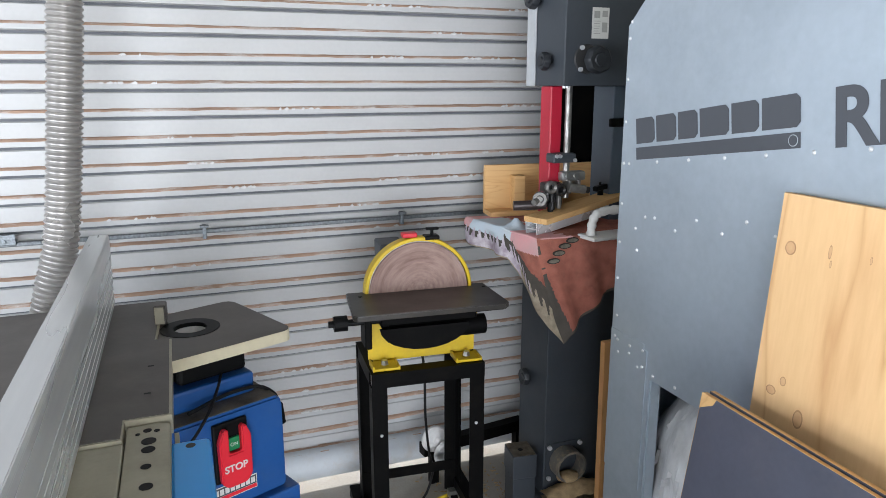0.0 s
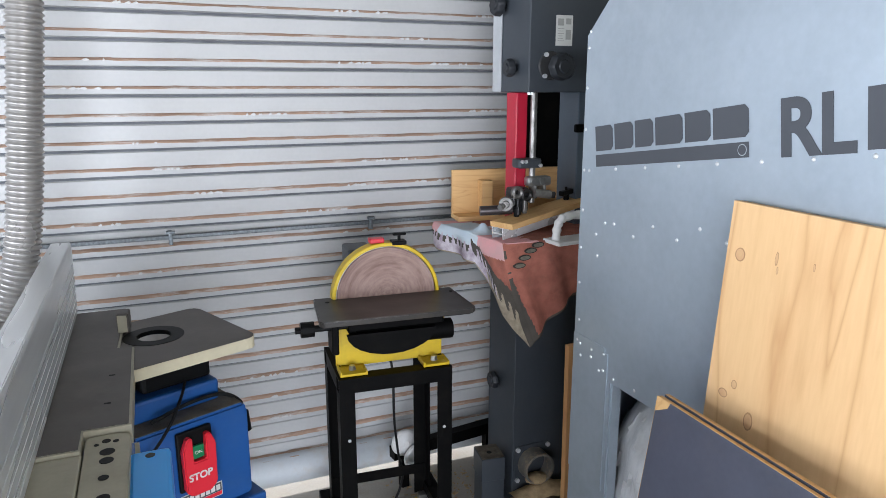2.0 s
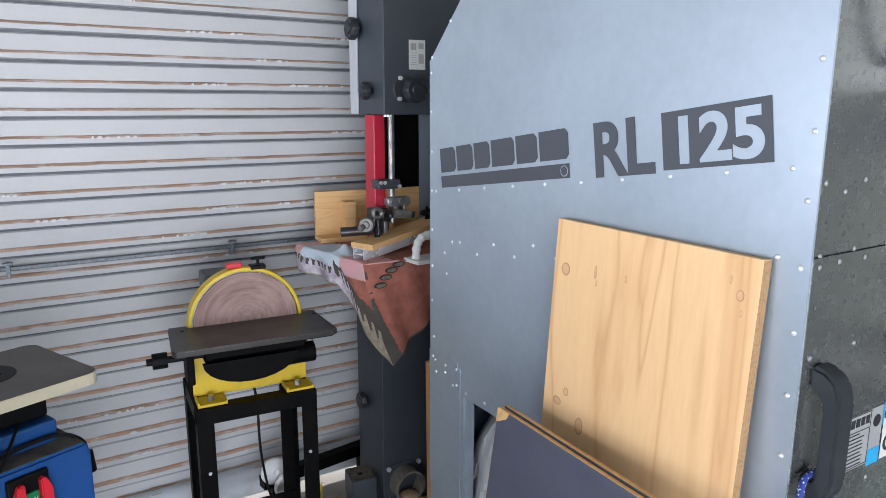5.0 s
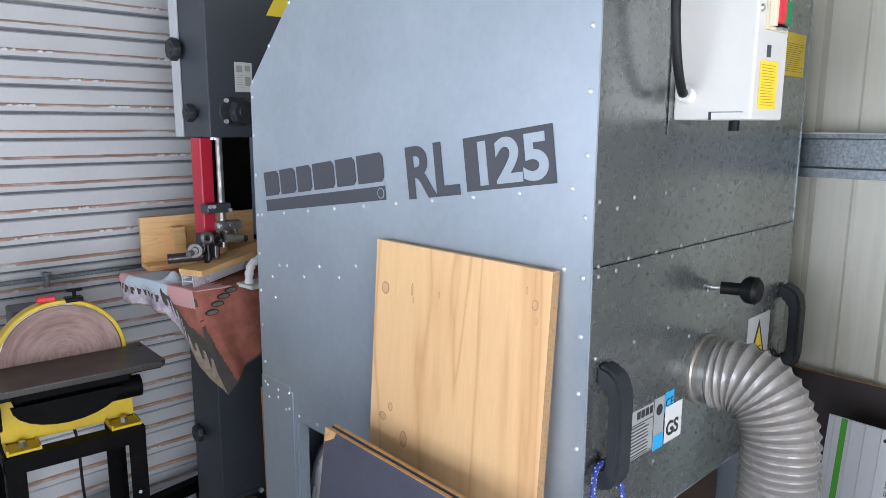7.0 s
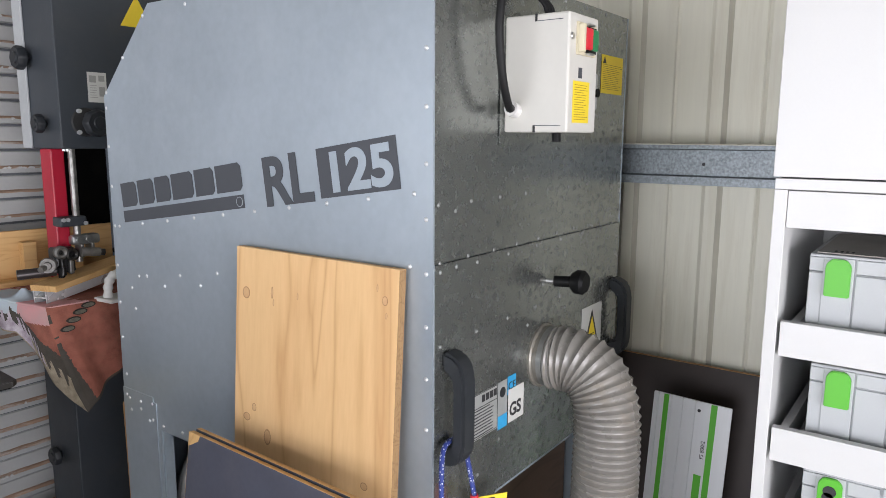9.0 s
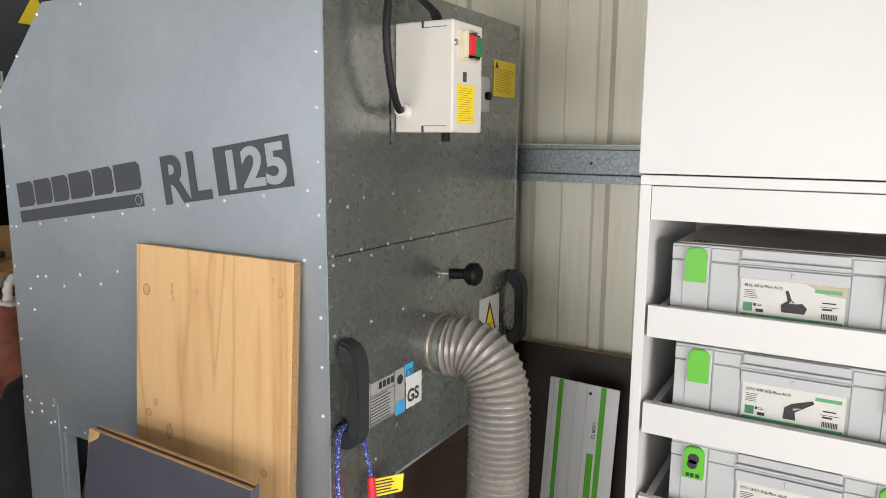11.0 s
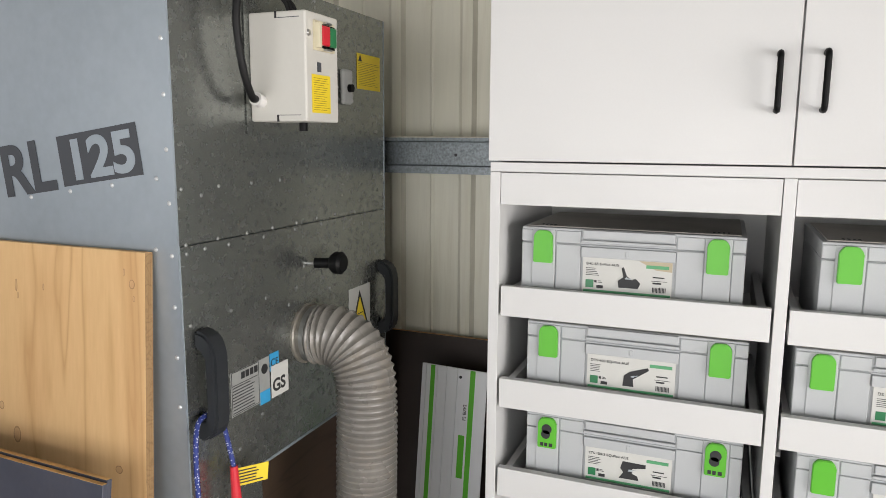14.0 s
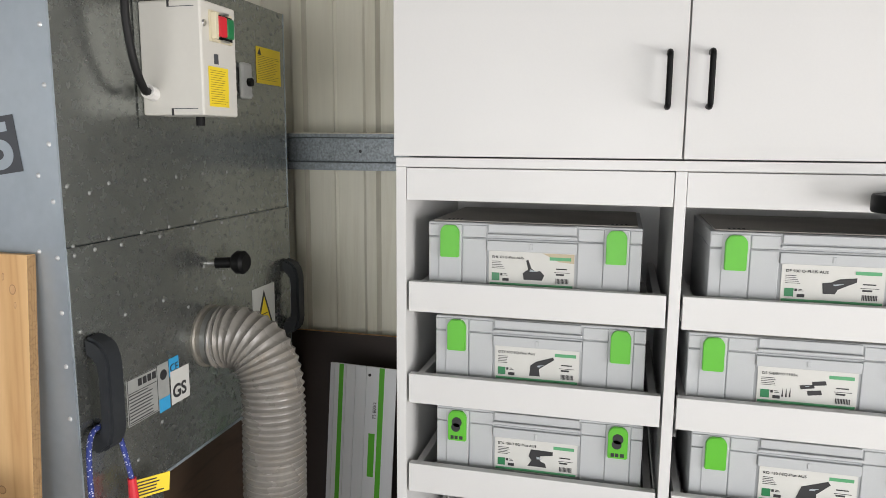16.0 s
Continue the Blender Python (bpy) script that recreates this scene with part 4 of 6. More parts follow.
    icons = [(0.026, 0.038, 0.010, 0.0155), (0.022, 0.0262, 0.020, 0.0245), (0.028, 0.036, 0.0205, 0.0215), (0.028, 0.034, 0.023, 0.024)]
    barcode = [(0.125 + 0.0024 * i, 0.1264 + 0.0024 * i, 0.010, 0.019) for i in range(10)]
    remarks_ = [(0.122, 0.150, lh - 0.036, lh - 0.0352), (0.125, 0.145, lh - 0.030, lh - 0.028), (0.125, 0.140, lh - 0.041, lh - 0.038)]
    for rows_, what in ((small, "small_print"), (icons, "icon_print"), (barcode, "bar_pattern"), (remarks_, "note_print")):
        bars(rows_, INK, what, card, Matrix.Translation((0, 0, 0.0024)))
    bars([(0.006, 0.0205, 0.0105, 0.025)], SWITCHGREEN, "badge_square", card, Matrix.Translation((0, 0, 0.0024)))
    bmt = bmesh.new()
    shapes = {
        "planer": [[(0.066, 0.014), (0.100, 0.014), (0.104, 0.024), (0.096, 0.032), (0.088, 0.030), (0.080, 0.036), (0.074, 0.052), (0.070, 0.050), (0.074, 0.034), (0.064, 0.026)]],
        "delta": [[(0.066, 0.012), (0.086, 0.012), (0.084, 0.026), (0.112, 0.046), (0.110, 0.051), (0.078, 0.040), (0.068, 0.032)]],
        "orbital": [[(0.064, 0.014), (0.100, 0.014), (0.098, 0.022), (0.088, 0.026), (0.088, 0.036), (0.112, 0.040), (0.112, 0.047), (0.070, 0.048), (0.066, 0.034), (0.072, 0.026)]],
        "joiner": [[(0.066, 0.018), (0.084, 0.018), (0.088, 0.026), (0.116, 0.040), (0.116, 0.047), (0.090, 0.044), (0.078, 0.038), (0.064, 0.036)]],
        "tins": [[(0.070, 0.030), (0.092, 0.034), (0.090, 0.040), (0.068, 0.037)], [(0.088, 0.038), (0.110, 0.041), (0.108, 0.048), (0.087, 0.045)], [(0.082, 0.020), (0.104, 0.023), (0.102, 0.031), (0.080, 0.028)], [(0.040, 0.014), (0.042, 0.03), (0.043, 0.014)], [(0.046, 0.014), (0.048, 0.03), (0.049, 0.014)], [(0.052, 0.014), (0.054, 0.03), (0.055, 0.014)]],
        "rotary": [[(0.062, 0.014), (0.096, 0.014), (0.094, 0.024), (0.116, 0.044), (0.112, 0.050), (0.082, 0.040), (0.070, 0.036)]],
    }
    for poly in shapes[kind_of_tool]:
        prism(poly, 2, 0, 0.0006, bm=bmt)
    ob = part("tool_picture", bmt, INK, card)
    poly = shapes[kind_of_tool][0]
    mu, mv = sum(p[0] for p in poly) / len(poly), sum(p[1] for p in poly) / len(poly)
    shine = part("tool_highlight", prism([(mu + 0.30 * (p[0] - mu), mv + 0.12 * (p[1] - mv) + 0.001) for p in poly], 2, 0.0006, 0.0009), PALE, card)
    shine.matrix_basis = Matrix.Translation((0, 0, 0.0024))
    ob.matrix_basis = Matrix.Translation((0, 0, 0.0024))
    if faded:
        ob = part("faded_patch", prism([(0.10, lh - 0.001), (0.13, lh - 0.016), (0.1575, lh - 0.018), (0.1575, lh - 0.001)], 2, 0.0023, 0.0027), mat("tea_stain", (0.46, 0.39, 0.27), 0.6, vary=0.1, bump=0) if "tea_stain" not in bpy.data.materials else bpy.data.materials["tea_stain"], card)
    return t


CXF = 1.3395
lab = "grey plastic tool case with green latches and paper label"
placed = [
    ("planer", False, -0.055, 1.1565, True), ("delta", False, -0.070, 0.9745, False), ("orbital", True, -0.073, 0.7915, False),
    ("joiner", False, -0.560, 1.1565, False), ("tins", False, -0.535, 0.9745, False), ("rotary", False, -0.550, 0.7915, False),
]
for kind_of_tool, emblem, y, z, fade in placed:
    c = tool_case(("grey plastic tool case with printed green latches" if emblem else lab) + (", stained" if fade else ""), kind_of_tool, emblem, faded=fade)
    c.matrix_basis = Matrix.Translation((CXF, y, z))

# brown board and guide rail between extractor and cabinet
bb = thing("brown_board", "dark brown film-faced board leaning on the wall", "board", m=Matrix.Translation((1.697, 0.02, 0)) @ Matrix.Rotation(radians(7), 4, "Y"))
part("sheet", box(0, 0.018, 0, 0.98, 0, 0.955, 0.001), BROWNBOARD, bb)
part("top_edge", box(0.001, 0.017, 0.003, 0.977, 0.955, 0.9556), ORANGEPLY, bb, "bare orange plywood edge")
gr = thing("guide_rail", "silver aluminium saw guide rail with green strips", "guide rail", m=Matrix.Translation((1.63, 0.330, 0)) @ Matrix.Rotation(radians(4.5), 4, "Y") @ Matrix.Rotation(radians(1.5), 4, "X"))
GW, GL = 0.180, 0.905
sec = [(0, 0), (0, -GW), (-0.004, -GW), (-0.004, -0.100), (-0.007, -0.099), (-0.007, -0.096), (-0.004, -0.095), (-0.004, -0.070), (-0.007, -0.069), (-0.007, -0.066), (-0.004, -0.065), (-0.004, -0.044), (-0.006, -0.043), (-0.006, -0.040), (-0.004, -0.039), (-0.004, -0.012), (-0.006, -0.011), (-0.006, 0)]
part("profile", prism(sec, 2, 0, GL), ALU2, gr)
part("green_strip", box(-0.0048, -0.0042, -0.036, -0.024, 0.002, GL - 0.001), GREEN, gr, "green plastic strip")
part("green_strip", box(-0.0048, -0.0042, -0.148, -0.134, 0.002, GL - 0.001), GREEN, gr, "green plastic strip")
part("hanging_hole", disc_profile([(0, 0.0004), (0.004, 0.0004), (0.004, 0.0)], m=face_west(-0.0043, -0.108, GL - 0.022), seg=12), INK, gr)
lettering("size_print", "FS 800/2", 0.0125, INK, gr, face_west(-0.0046, -0.1285, GL - 0.135) @ pose(0, 0, 0, 0, 0, 90))
bars([(0, 0.115, 0, 0.017)], GREEN, "maker_mark", gr, face_west(-0.0044, -0.1285, GL - 0.29) @ pose(0, 0, 0, 0, 0, 90))

# ---- band saw ----
bs = thing("band_saw", "large dark grey bandsaw with red blade guard", "bandsaw")
part("wheel_housing", box(1.09, 1.75, 1.872, 2.085, 1.465, 2.20, 0.004), DARKGREY, bs)
part("housing_edge", box(1.083, 1.0895, 2.045, 2.10, 1.465, 2.20, 0.002), mat("pale_grey_enamel", (0.45, 0.47, 0.48), 0.4), bs)
part("lower_housing", box(1.082, 1.62, 1.90, 2.09, 0.06, 0.98, 0.004), DARKGREY, bs)
# column enamel is paler than the housing: the light on it is mixed in
part("spine", box(1.335, 1.62, 1.97, 2.09, 0.98, 1.465, 0.004), mat("lit_grey_enamel", (0.085, 0.11, 0.14), 0.42, vary=0.08, scale=5, bump=0.03), bs, "blue-grey column, coloured paler for the light on it")
part("spine_clamp", box(1.318, 1.38, 1.955, 1.97, 1.335, 1.362, 0.004), BLACKSTEEL, bs)
# added black sheet standing in for the shaded inside of the saw
part("dark_throat_sheet", box(1.275, 1.60, 2.275, 2.30, 1.0, 1.50, 0.004), BLACKSTEEL, bs)
part("blade_guard", box(1.087, 1.128, 1.940, 2.005, 1.02, 1.464, 0.004), RED, bs, "red steel blade guard")
part("guide_post", rod((1.144, 1.93, 1.12), (1.144, 1.93, 1.464), 0.0105), mat("worn_post_steel", (0.38, 0.37, 0.35), 0.4, 0.8, vary=0.25, scale=30, bump=0.05), bs, "polished steel guide post", smooth=True)
part("post_clamp", box(1.083, 1.165, 1.905, 1.955, 1.232, 1.262, 0.006), DARKGREY, bs)
for x in (1.093, 1.105):
    part("bolt", rod((x, 1.905, 1.254), (x, 1.897, 1.254), 0.006, 6), RIVET, bs)
part("bolt", rod((1.158, 1.905, 1.240), (1.158, 1.898, 1.240), 0.006, 8), RIVET, bs)
for x in (1.108, 1.118):
    part("bolt", rod((x, 1.90, 1.466), (x, 1.90, 1.458), 0.005, 8), RIVET, bs)
# guide parts above the table
bm = box(1.115, 1.20, 1.90, 1.935, 1.175, 1.205, 0.008)
for x in (1.135, 1.165):
    rod((x, 1.899, 1.192), (x, 1.893, 1.192), 0.011, 16, bm=bm)
part("guide_bracket", bm, STEEL, bs, smooth=True)
GUN = mat("worn_gunmetal", (0.27, 0.26, 0.245), 0.42, 0.6, vary=0.25, scale=25, bump=0.12)
GREASE = mat("greasy_black_steel", (0.02, 0.019, 0.018), 0.35, 0.3, vary=0.2, scale=25, bump=0.1)
part("guide_body", box(1.062, 1.122, 1.905, 1.955, 1.094, 1.172, 0.008), GREASE, bs, "greasy dark guide body")
part("guide_fork", box(1.132, 1.142, 1.888, 1.93, 1.138, 1.18, 0.003), GUN, bs)
part("guide_fork", box(1.164, 1.174, 1.888, 1.93, 1.138, 1.18, 0.003), GUN, bs)
ring = [(0.008, 0.0), (0.008, 0.012), (0.014, 0.016), (0.020, 0.012), (0.020, 0.0)]
part("guide_ring", disc_profile(ring, m=face_south(1.074, 1.903, 1.160), seg=28), GUN, bs, smooth=True)
part("guide_ring", disc_profile(ring, m=face_south(1.106, 1.903, 1.150), seg=28), GREASE, bs, smooth=True)
part("guide_roller", rod((1.128, 1.885, 1.158), (1.182, 1.878, 1.150), 0.0135, 22), GUN, bs, smooth=True)
part("roller_end", rod((1.182, 1.878, 1.150), (1.196, 1.876, 1.148), 0.0105, 18), GREASE, bs, smooth=True)
part("thrust_wheel", disc_profile([(0, 0.012), (0.010, 0.012), (0.012, 0.006), (0.021, 0.006), (0.023, 0.003), (0.023, -0.006), (0, -0.006)], m=face_south(1.030, 1.885, 1.128) @ pose(0, 0, 0, 0, -35, 0), seg=28), GUN, bs, "steel thrust wheel", smooth=True)
part("wheel_bolt", rod((1.022, 1.885, 1.124), (1.002, 1.872, 1.120), 0.009, 14), GUN, bs, smooth=True)
part("wheel_axle", rod((1.03, 1.89, 1.128), (1.075, 1.92, 1.128), 0.008, 14), GREASE, bs, smooth=True)
part("clamp_pin", rod((1.068, 1.880, 1.142), (1.068, 1.878, 1.118), 0.0055, 14), GREASE, bs, smooth=True)
part("clamp_pin_head", rod((1.068, 1.878, 1.118), (1.068, 1.877, 1.094), 0.0095, 14), GREASE, bs, smooth=True)
part("guide_link", box(1.095, 1.108, 1.89, 1.905, 1.092, 1.14, 0.003), GUN, bs)
part("guide_rod", rod((0.962, 1.93, 1.104), (1.058, 1.90, 1.107), 0.0150), mat("dark_steel", (0.07, 0.06, 0.06), 0.35, 0.6), bs, smooth=True)


def turn_knob(x, y, z, r, axis, parent, deep=0.04):
    m = face_south(x, y, z) if axis == "y" else face_west(x, y, z)
    bm, n = bmesh.new(), 48
    rings = []
    for q, h in ((0.0, deep), (0.45, deep), (0.52, deep - 0.004), (0.86, deep - 0.003), (1.0, deep - 0.010), (1.0, deep * 0.35), (0.7, deep * 0.2), (0.45, 0.0)):
        wave = 0.03 if q > 0.8 else 0.0
        rings.append([bm.verts.new(m @ Vector((r * (q + wave * math.cos(8 * a)) * math.cos(a), r * (q + wave * math.cos(8 * a)) * math.sin(a), h))) for a in [2 * math.pi * k / n for k in range(n)]])
    for a, b in zip(rings, rings[1:]):
        for k in range(n):
            bm.faces.new((a[k], a[(k + 1) % n], b[(k + 1) % n], b[k]))
    return part("knob", bm, CHARCOAL, parent, "black plastic hand knob", smooth=True)


bm = disc_profile([(0, 0.006), (0.040, 0.006), (0.043, 0.0)], m=face_south(1.165, 1.872, 1.543), seg=28)
pl = part("knob_plate", bm, mat("dull_black_plate", (0.03, 0.03, 0.03), 0.5), bs)
turn_knob(1.182, 1.866, 1.540, 0.039, "y", bs, 0.05)
for dx, dz in ((-0.022, 0.032), (-0.025, -0.030), (0.028, 0.03)):
    part("bolt", rod((1.165 + dx, 1.867, 1.543 + dz), (1.165 + dx, 1.858, 1.543 + dz), 0.0065, 10), RIVET, bs)
turn_knob(1.088, 1.955, 1.538, 0.027, "x", bs, 0.035)
turn_knob(1.088, 2.035, 1.73, 0.034, "x", bs, 0.04)
turn_knob(1.080, 2.02, 0.485, 0.030, "x", bs, 0.03)
bars([(0, 0.058, 0, 0.088)], PAPER, "instruction_label", bs, face_south(1.178, 1.8713, 1.602))
r2 = random.Random(3)
bars([(0.006, 0.026, 0.058, 0.078), (0.034, 0.052, 0.062, 0.079)] + lines(0.006, 0.03, 0.05, 6, 0.007, 0.0015, r2) + [(0.034, 0.052, 0.018, 0.046)], mat("grey_print", (0.33, 0.33, 0.31), 0.6, bump=0), "label_print", bs, face_south(1.178, 1.8706, 1.602))
ob = part("warning_sticker", prism(((0, 0), (0.11, 0), (0.055, 0.095)), 2, 0, 0.0006), YSTICK, bs)
ob.matrix_basis = face_south(1.293, 1.8713, 1.836)
# dust port low on the front
part("dust_port", disc_profile([(0.049, 0.0), (0.049, 0.060), (0.056, 0.060), (0.056, 0.0)], m=face_south(1.158, 1.90, 0.214), seg=36), mat("dusty_cast_port", (0.16, 0.15, 0.13), 0.6, vary=0.1, scale=20, dirt=0.8, dirt_colour=(0.40, 0.31, 0.19)), bs, "round dust port", smooth=True)
part("port_hole", disc_profile([(0, 0.001), (0.0495, 0.001)], m=face_south(1.158, 1.90, 0.214), seg=30), BLACK, bs)
part("port_flange", box(1.090, 1.228, 1.896, 1.8995, 0.148, 0.282, 0.0), DARKGREY, bs)
bm = bmesh.new()
bmesh.ops.create_uvsphere(bm, u_segments=24, v_segments=14, radius=1)
for v in bm.verts:
    v.co = Vector((1.158 + 0.042 * v.co.x, 1.864 + 0.030 * v.co.y, 0.170 + 0.017 * v.co.z + 0.004 * noise.noise(v.co * 5)))
part("port_sawdust", bm, SAWDUST, bs, "pale sawdust caught in the port", smooth=True)
bm = box(1.072, 1.65, 1.803, 1.894, 0.0953, 0.0970)
part("foot_dust", bm, mat("foot_wood_dust", (0.30, 0.23, 0.14), 0.95, vary=0.3, scale=30, bump=0.6, dirt=0.8, dirt_colour=(0.07, 0.065, 0.06)), bs, "sawdust on the foot plate")
for dx, dz in ((-0.065, 0.06), (0.065, 0.06), (-0.065, -0.06), (0.065, -0.06)):
    part("bolt", rod((1.158 + dx * 0.9, 1.896, 0.214 + dz * 0.95), (1.158 + dx * 0.9, 1.888, 0.214 + dz * 0.95), 0.008, 12), RIVET, bs)
part("foot_plate", box(1.06, 1.66, 1.80, 2.14, 0.0, 0.095, 0.006), DARKGREY, bs)
bm = bmesh.new()
g = bmesh.ops.create_grid(bm, x_segments=26, y_segments=12, size=0.5, matrix=Matrix.Translation((1.20, 1.850, 0.0962)) @ Matrix.Diagonal((0.27, 0.096, 1, 1)))
for v in bm.verts:
    dx, dy = (v.co.x - 1.18) / 0.13, (v.co.y - 1.85) / 0.05
    v.co.z += max(0, 0.062 * math.exp(-dx * dx - dy * dy * 0.7) + 0.008 * noise.noise(v.co * 40))
tagged(part("sawdust_heap", bm, SAWDUST, smooth=True), "small heap of pale sawdust below the dust port", "sawdust", kind="stuff")
# bracket that stands out from the saw's foot
ft = thing("foot_bracket", "dark steel foot bracket beside the bandsaw", "bracket", m=pose(1.035, 1.955, 0, 0, 0, -8))
bm = box(-0.055, 0.03, -0.05, 0.05, 0.165, 0.250, 0.004)
part("block", bm, DARKGREY, ft)
part("block_dust", box(-0.052, 0.027, -0.047, 0.047, 0.2501, 0.2506), mat("bracket_dust", (0.20, 0.165, 0.12), 0.95, vary=0.3, scale=40, bump=0.5, dirt=0.7, dirt_colour=(0.07, 0.07, 0.07)), ft, "dust on the block")
part("post", box(-0.052, 0.028, -0.045, 0.045, 0.0, 0.1645, 0.003), DARKGREY, ft)
part("hole", disc_profile([(0, 0.0006), (0.009, 0.0006), (0.009, 0.0)], m=Matrix.Translation((-0.015, -0.005, 0.2508)), seg=14), BLACK, ft)
# table under the cloth
part("saw_table", box(0.99, 1.56, 1.83, 2.26, 0.985, 1.012, 0.004), STEEL, bs, "cast table")
part("table_trunnion", box(1.10, 1.40, 1.92, 2.08, 0.93, 0.985, 0.004), RED, bs)

# wooden fence box behind the blade
wf = thing("wooden_fence", "pale plywood fence box on the bandsaw table", "fence", m=pose(1.001, 2.235, 1.026, 0, 0, -7))
part("back_board", box(0.0, 0.60, 0.0, 0.018, 0.0, 0.170, 0.001), PINE, wf)
part("base_board", box(0.0, 0.20, -0.075, -0.0005, 0.0, 0.016, 0.001), PINE, wf)
part("corner_block", box(0.094, 0.134, -0.046, -0.0005, 0.0165, 0.134, 0.001), PINE, wf)
part("corner_block", box(0.23, 0.275, -0.046, -0.0005, 0.0165, 0.118, 0.001), PINE, wf)
# black ring on the cabinet rail
rh = thing("ring_holder", "black plastic ring holder fixed to the cabinet rail", "holder", m=Matrix.Translation((1.250, -0.828, 1.371)))
part("ring", disc_profile([(0.030, 0.0), (0.050, 0.0), (0.052, 0.003), (0.052, 0.024), (0.050, 0.027), (0.033, 0.027), (0.030, 0.024), (0.030, 0.0)], seg=48), BLACK, rh, smooth=True)
part("bracket", box(0.048, 0.0572, -0.02, 0.02, 0.0, 0.027, 0.001), BLACK, rh)
# aluminium extrusion with a timber face, lying on the cloth
al = thing("extrusion_fence", "aluminium extrusion with a pine strip and black knobs", "fence", m=pose(1.0, 1.842, 1.0215, 0, -5, 21))
ex_sec = [(0, 0), (0.045, 0), (0.045, 0.042), (0.026, 0.042), (0.026, 0.039), (0.042, 0.039), (0.042, 0.023), (0.024, 0.023), (0.024, 0.019), (0.042, 0.019), (0.042, 0.003), (0.003, 0.003), (0.003, 0.019), (0.021, 0.019), (0.021, 0.023), (0.003, 0.023), (0.003, 0.039), (0.019, 0.039), (0.019, 0.042), (0, 0.042)]
bm = prism(ex_sec, 0, 0, 0.50)
part("extrusion", bm, ALU, al)
part("pine_strip", box(-0.005, 0.50, -0.044, 0.046, 0.0425, 0.060, 0.001), PINE, al, "pale pine strip")
part("knob", rod((0.079, 0.012, 0.0602), (0.079, 0.012, 0.090), 0.009), BLACK, al)
bm = rod((0.345, 0.02, 0.0602), (0.345, 0.02, 0.083), 0.010)
box(0.315, 0.375, 0.01, 0.03, 0.076, 0.093, 0.004, bm=bm)
rod((0.345, 0.02, 0.093), (0.345, 0.02, 0.103), 0.004, bm=bm)
part("wing_knob", bm, BLACK, al)
# push handle
ph = thing("push_block", "white plastic push block with grip handle on the cloth", "push block", m=pose(1.115, 1.755, 1.020, 0, 0, 6))
part("base", box(0.0, 0.24, -0.04, 0.04, 0.0, 0.012, 0.003), PVC, ph)
pts = curve_points([(0.020, 0, 0.012), (0.022, 0, 0.045), (0.034, 0, 0.070), (0.060, 0, 0.080), (0.12, 0, 0.082), (0.18, 0, 0.080), (0.21, 0, 0.055), (0.214, 0, 0.012)], 8)
part("grip", sweep(pts, lambda i: 0.013 + 0.0015 * math.sin(i * 1.1), 12), PVC, ph, smooth=True)

# cloth over the table corner
CLOTH = mat("terracotta_towel", (0.42, 0.145, 0.10), 0.95, vary=0.22, scale=26, bump=0.9, fine=420, dirt=0.3, dirt_colour=(0.28, 0.15, 0.10))
BAND = mat("olive_towel_band", (0.085, 0.075, 0.062), 0.95, vary=0.15, scale=25, bump=0.9, fine=420)
HEM = mat("patterned_towel_hem", (0.46, 0.39, 0.29), 0.95, vary=0.2, scale=45, bump=0.9, fine=420, dirt=0.5, dirt_colour=(0.16, 0.13, 0.095))
LIGHTCLOTH = mat("pale_blue_towel", (0.50, 0.60, 0.67), 0.95, vary=0.1, scale=14, bump=0.9, fine=420, colour2=(0.52, 0.57, 0.6))
PINK = mat("pink_towel", (0.72, 0.34, 0.34), 0.95, vary=0.15, scale=18, bump=0.9, fine=420, colour2=(0.55, 0.36, 0.35))
LILAC = mat("lilac_white_towel", (0.70, 0.66, 0.69), 0.95, vary=0.25, scale=35, bump=0.9, fine=420, colour2=(0.34, 0.26, 0.33))
bm = bmesh.new()
C0, ZCL = Vector((0.975, 1.800)), 1.0215
E1, E2 = Vector((0.975, -0.10)).normalized(), Vector((-0.145, 0.99)).normalized()


def drop_left(d):
    return max(0.075, 0.292 - 1.25 * d) if d < 0.16 else 0.092 - 0.05 * (d - 0.16)


def drop_front(d):
    return 0.292 - 0.42 * d


NF, ND = 84, 64
cache = {}


def cloth_vert(key, co):
    if key not in cache:
        w = Vector((noise.noise(co * 13), noise.noise(co * 13 + Vector((7, 3, 1))), 0.35 * noise.noise(co * 11 + Vector((1, 9, 4))))) * 0.006
        if co.z > 1.0:
            w.z = abs(w.z) * 1.2
        cache[key] = bm.verts.new(co + w)
    return cache[key]


def flap_point(edge, i, j):
    d = 0.40 * (i / NF) ** 1.2
    s = j / ND
    if edge == "left":
        p, n_out, dr = C0 + E2 * d, -E1, drop_left(d)
    else:
        p, n_out, dr = C0 + E1 * d * 0.8, -E2, drop_front(d)
    if i == 0:
        n_out = (-E1 - E2).normalized()
        dr = 0.300
    fall = dr * s
    r = min(fall, 0.02)
    flare = 0.010 * min(1, s * 4) + 0.012 * s * math.sin(d * 42) * min(1, d * 20)
    q = p + n_out * flare + Vector((0.055, -0.095)) * s ** 1.3 * math.exp(-d * (9 if edge == "left" else 5))
    return Vector((q.x, q.y, ZCL + 0.004 - fall + 0.3 * r * (1 - s)))


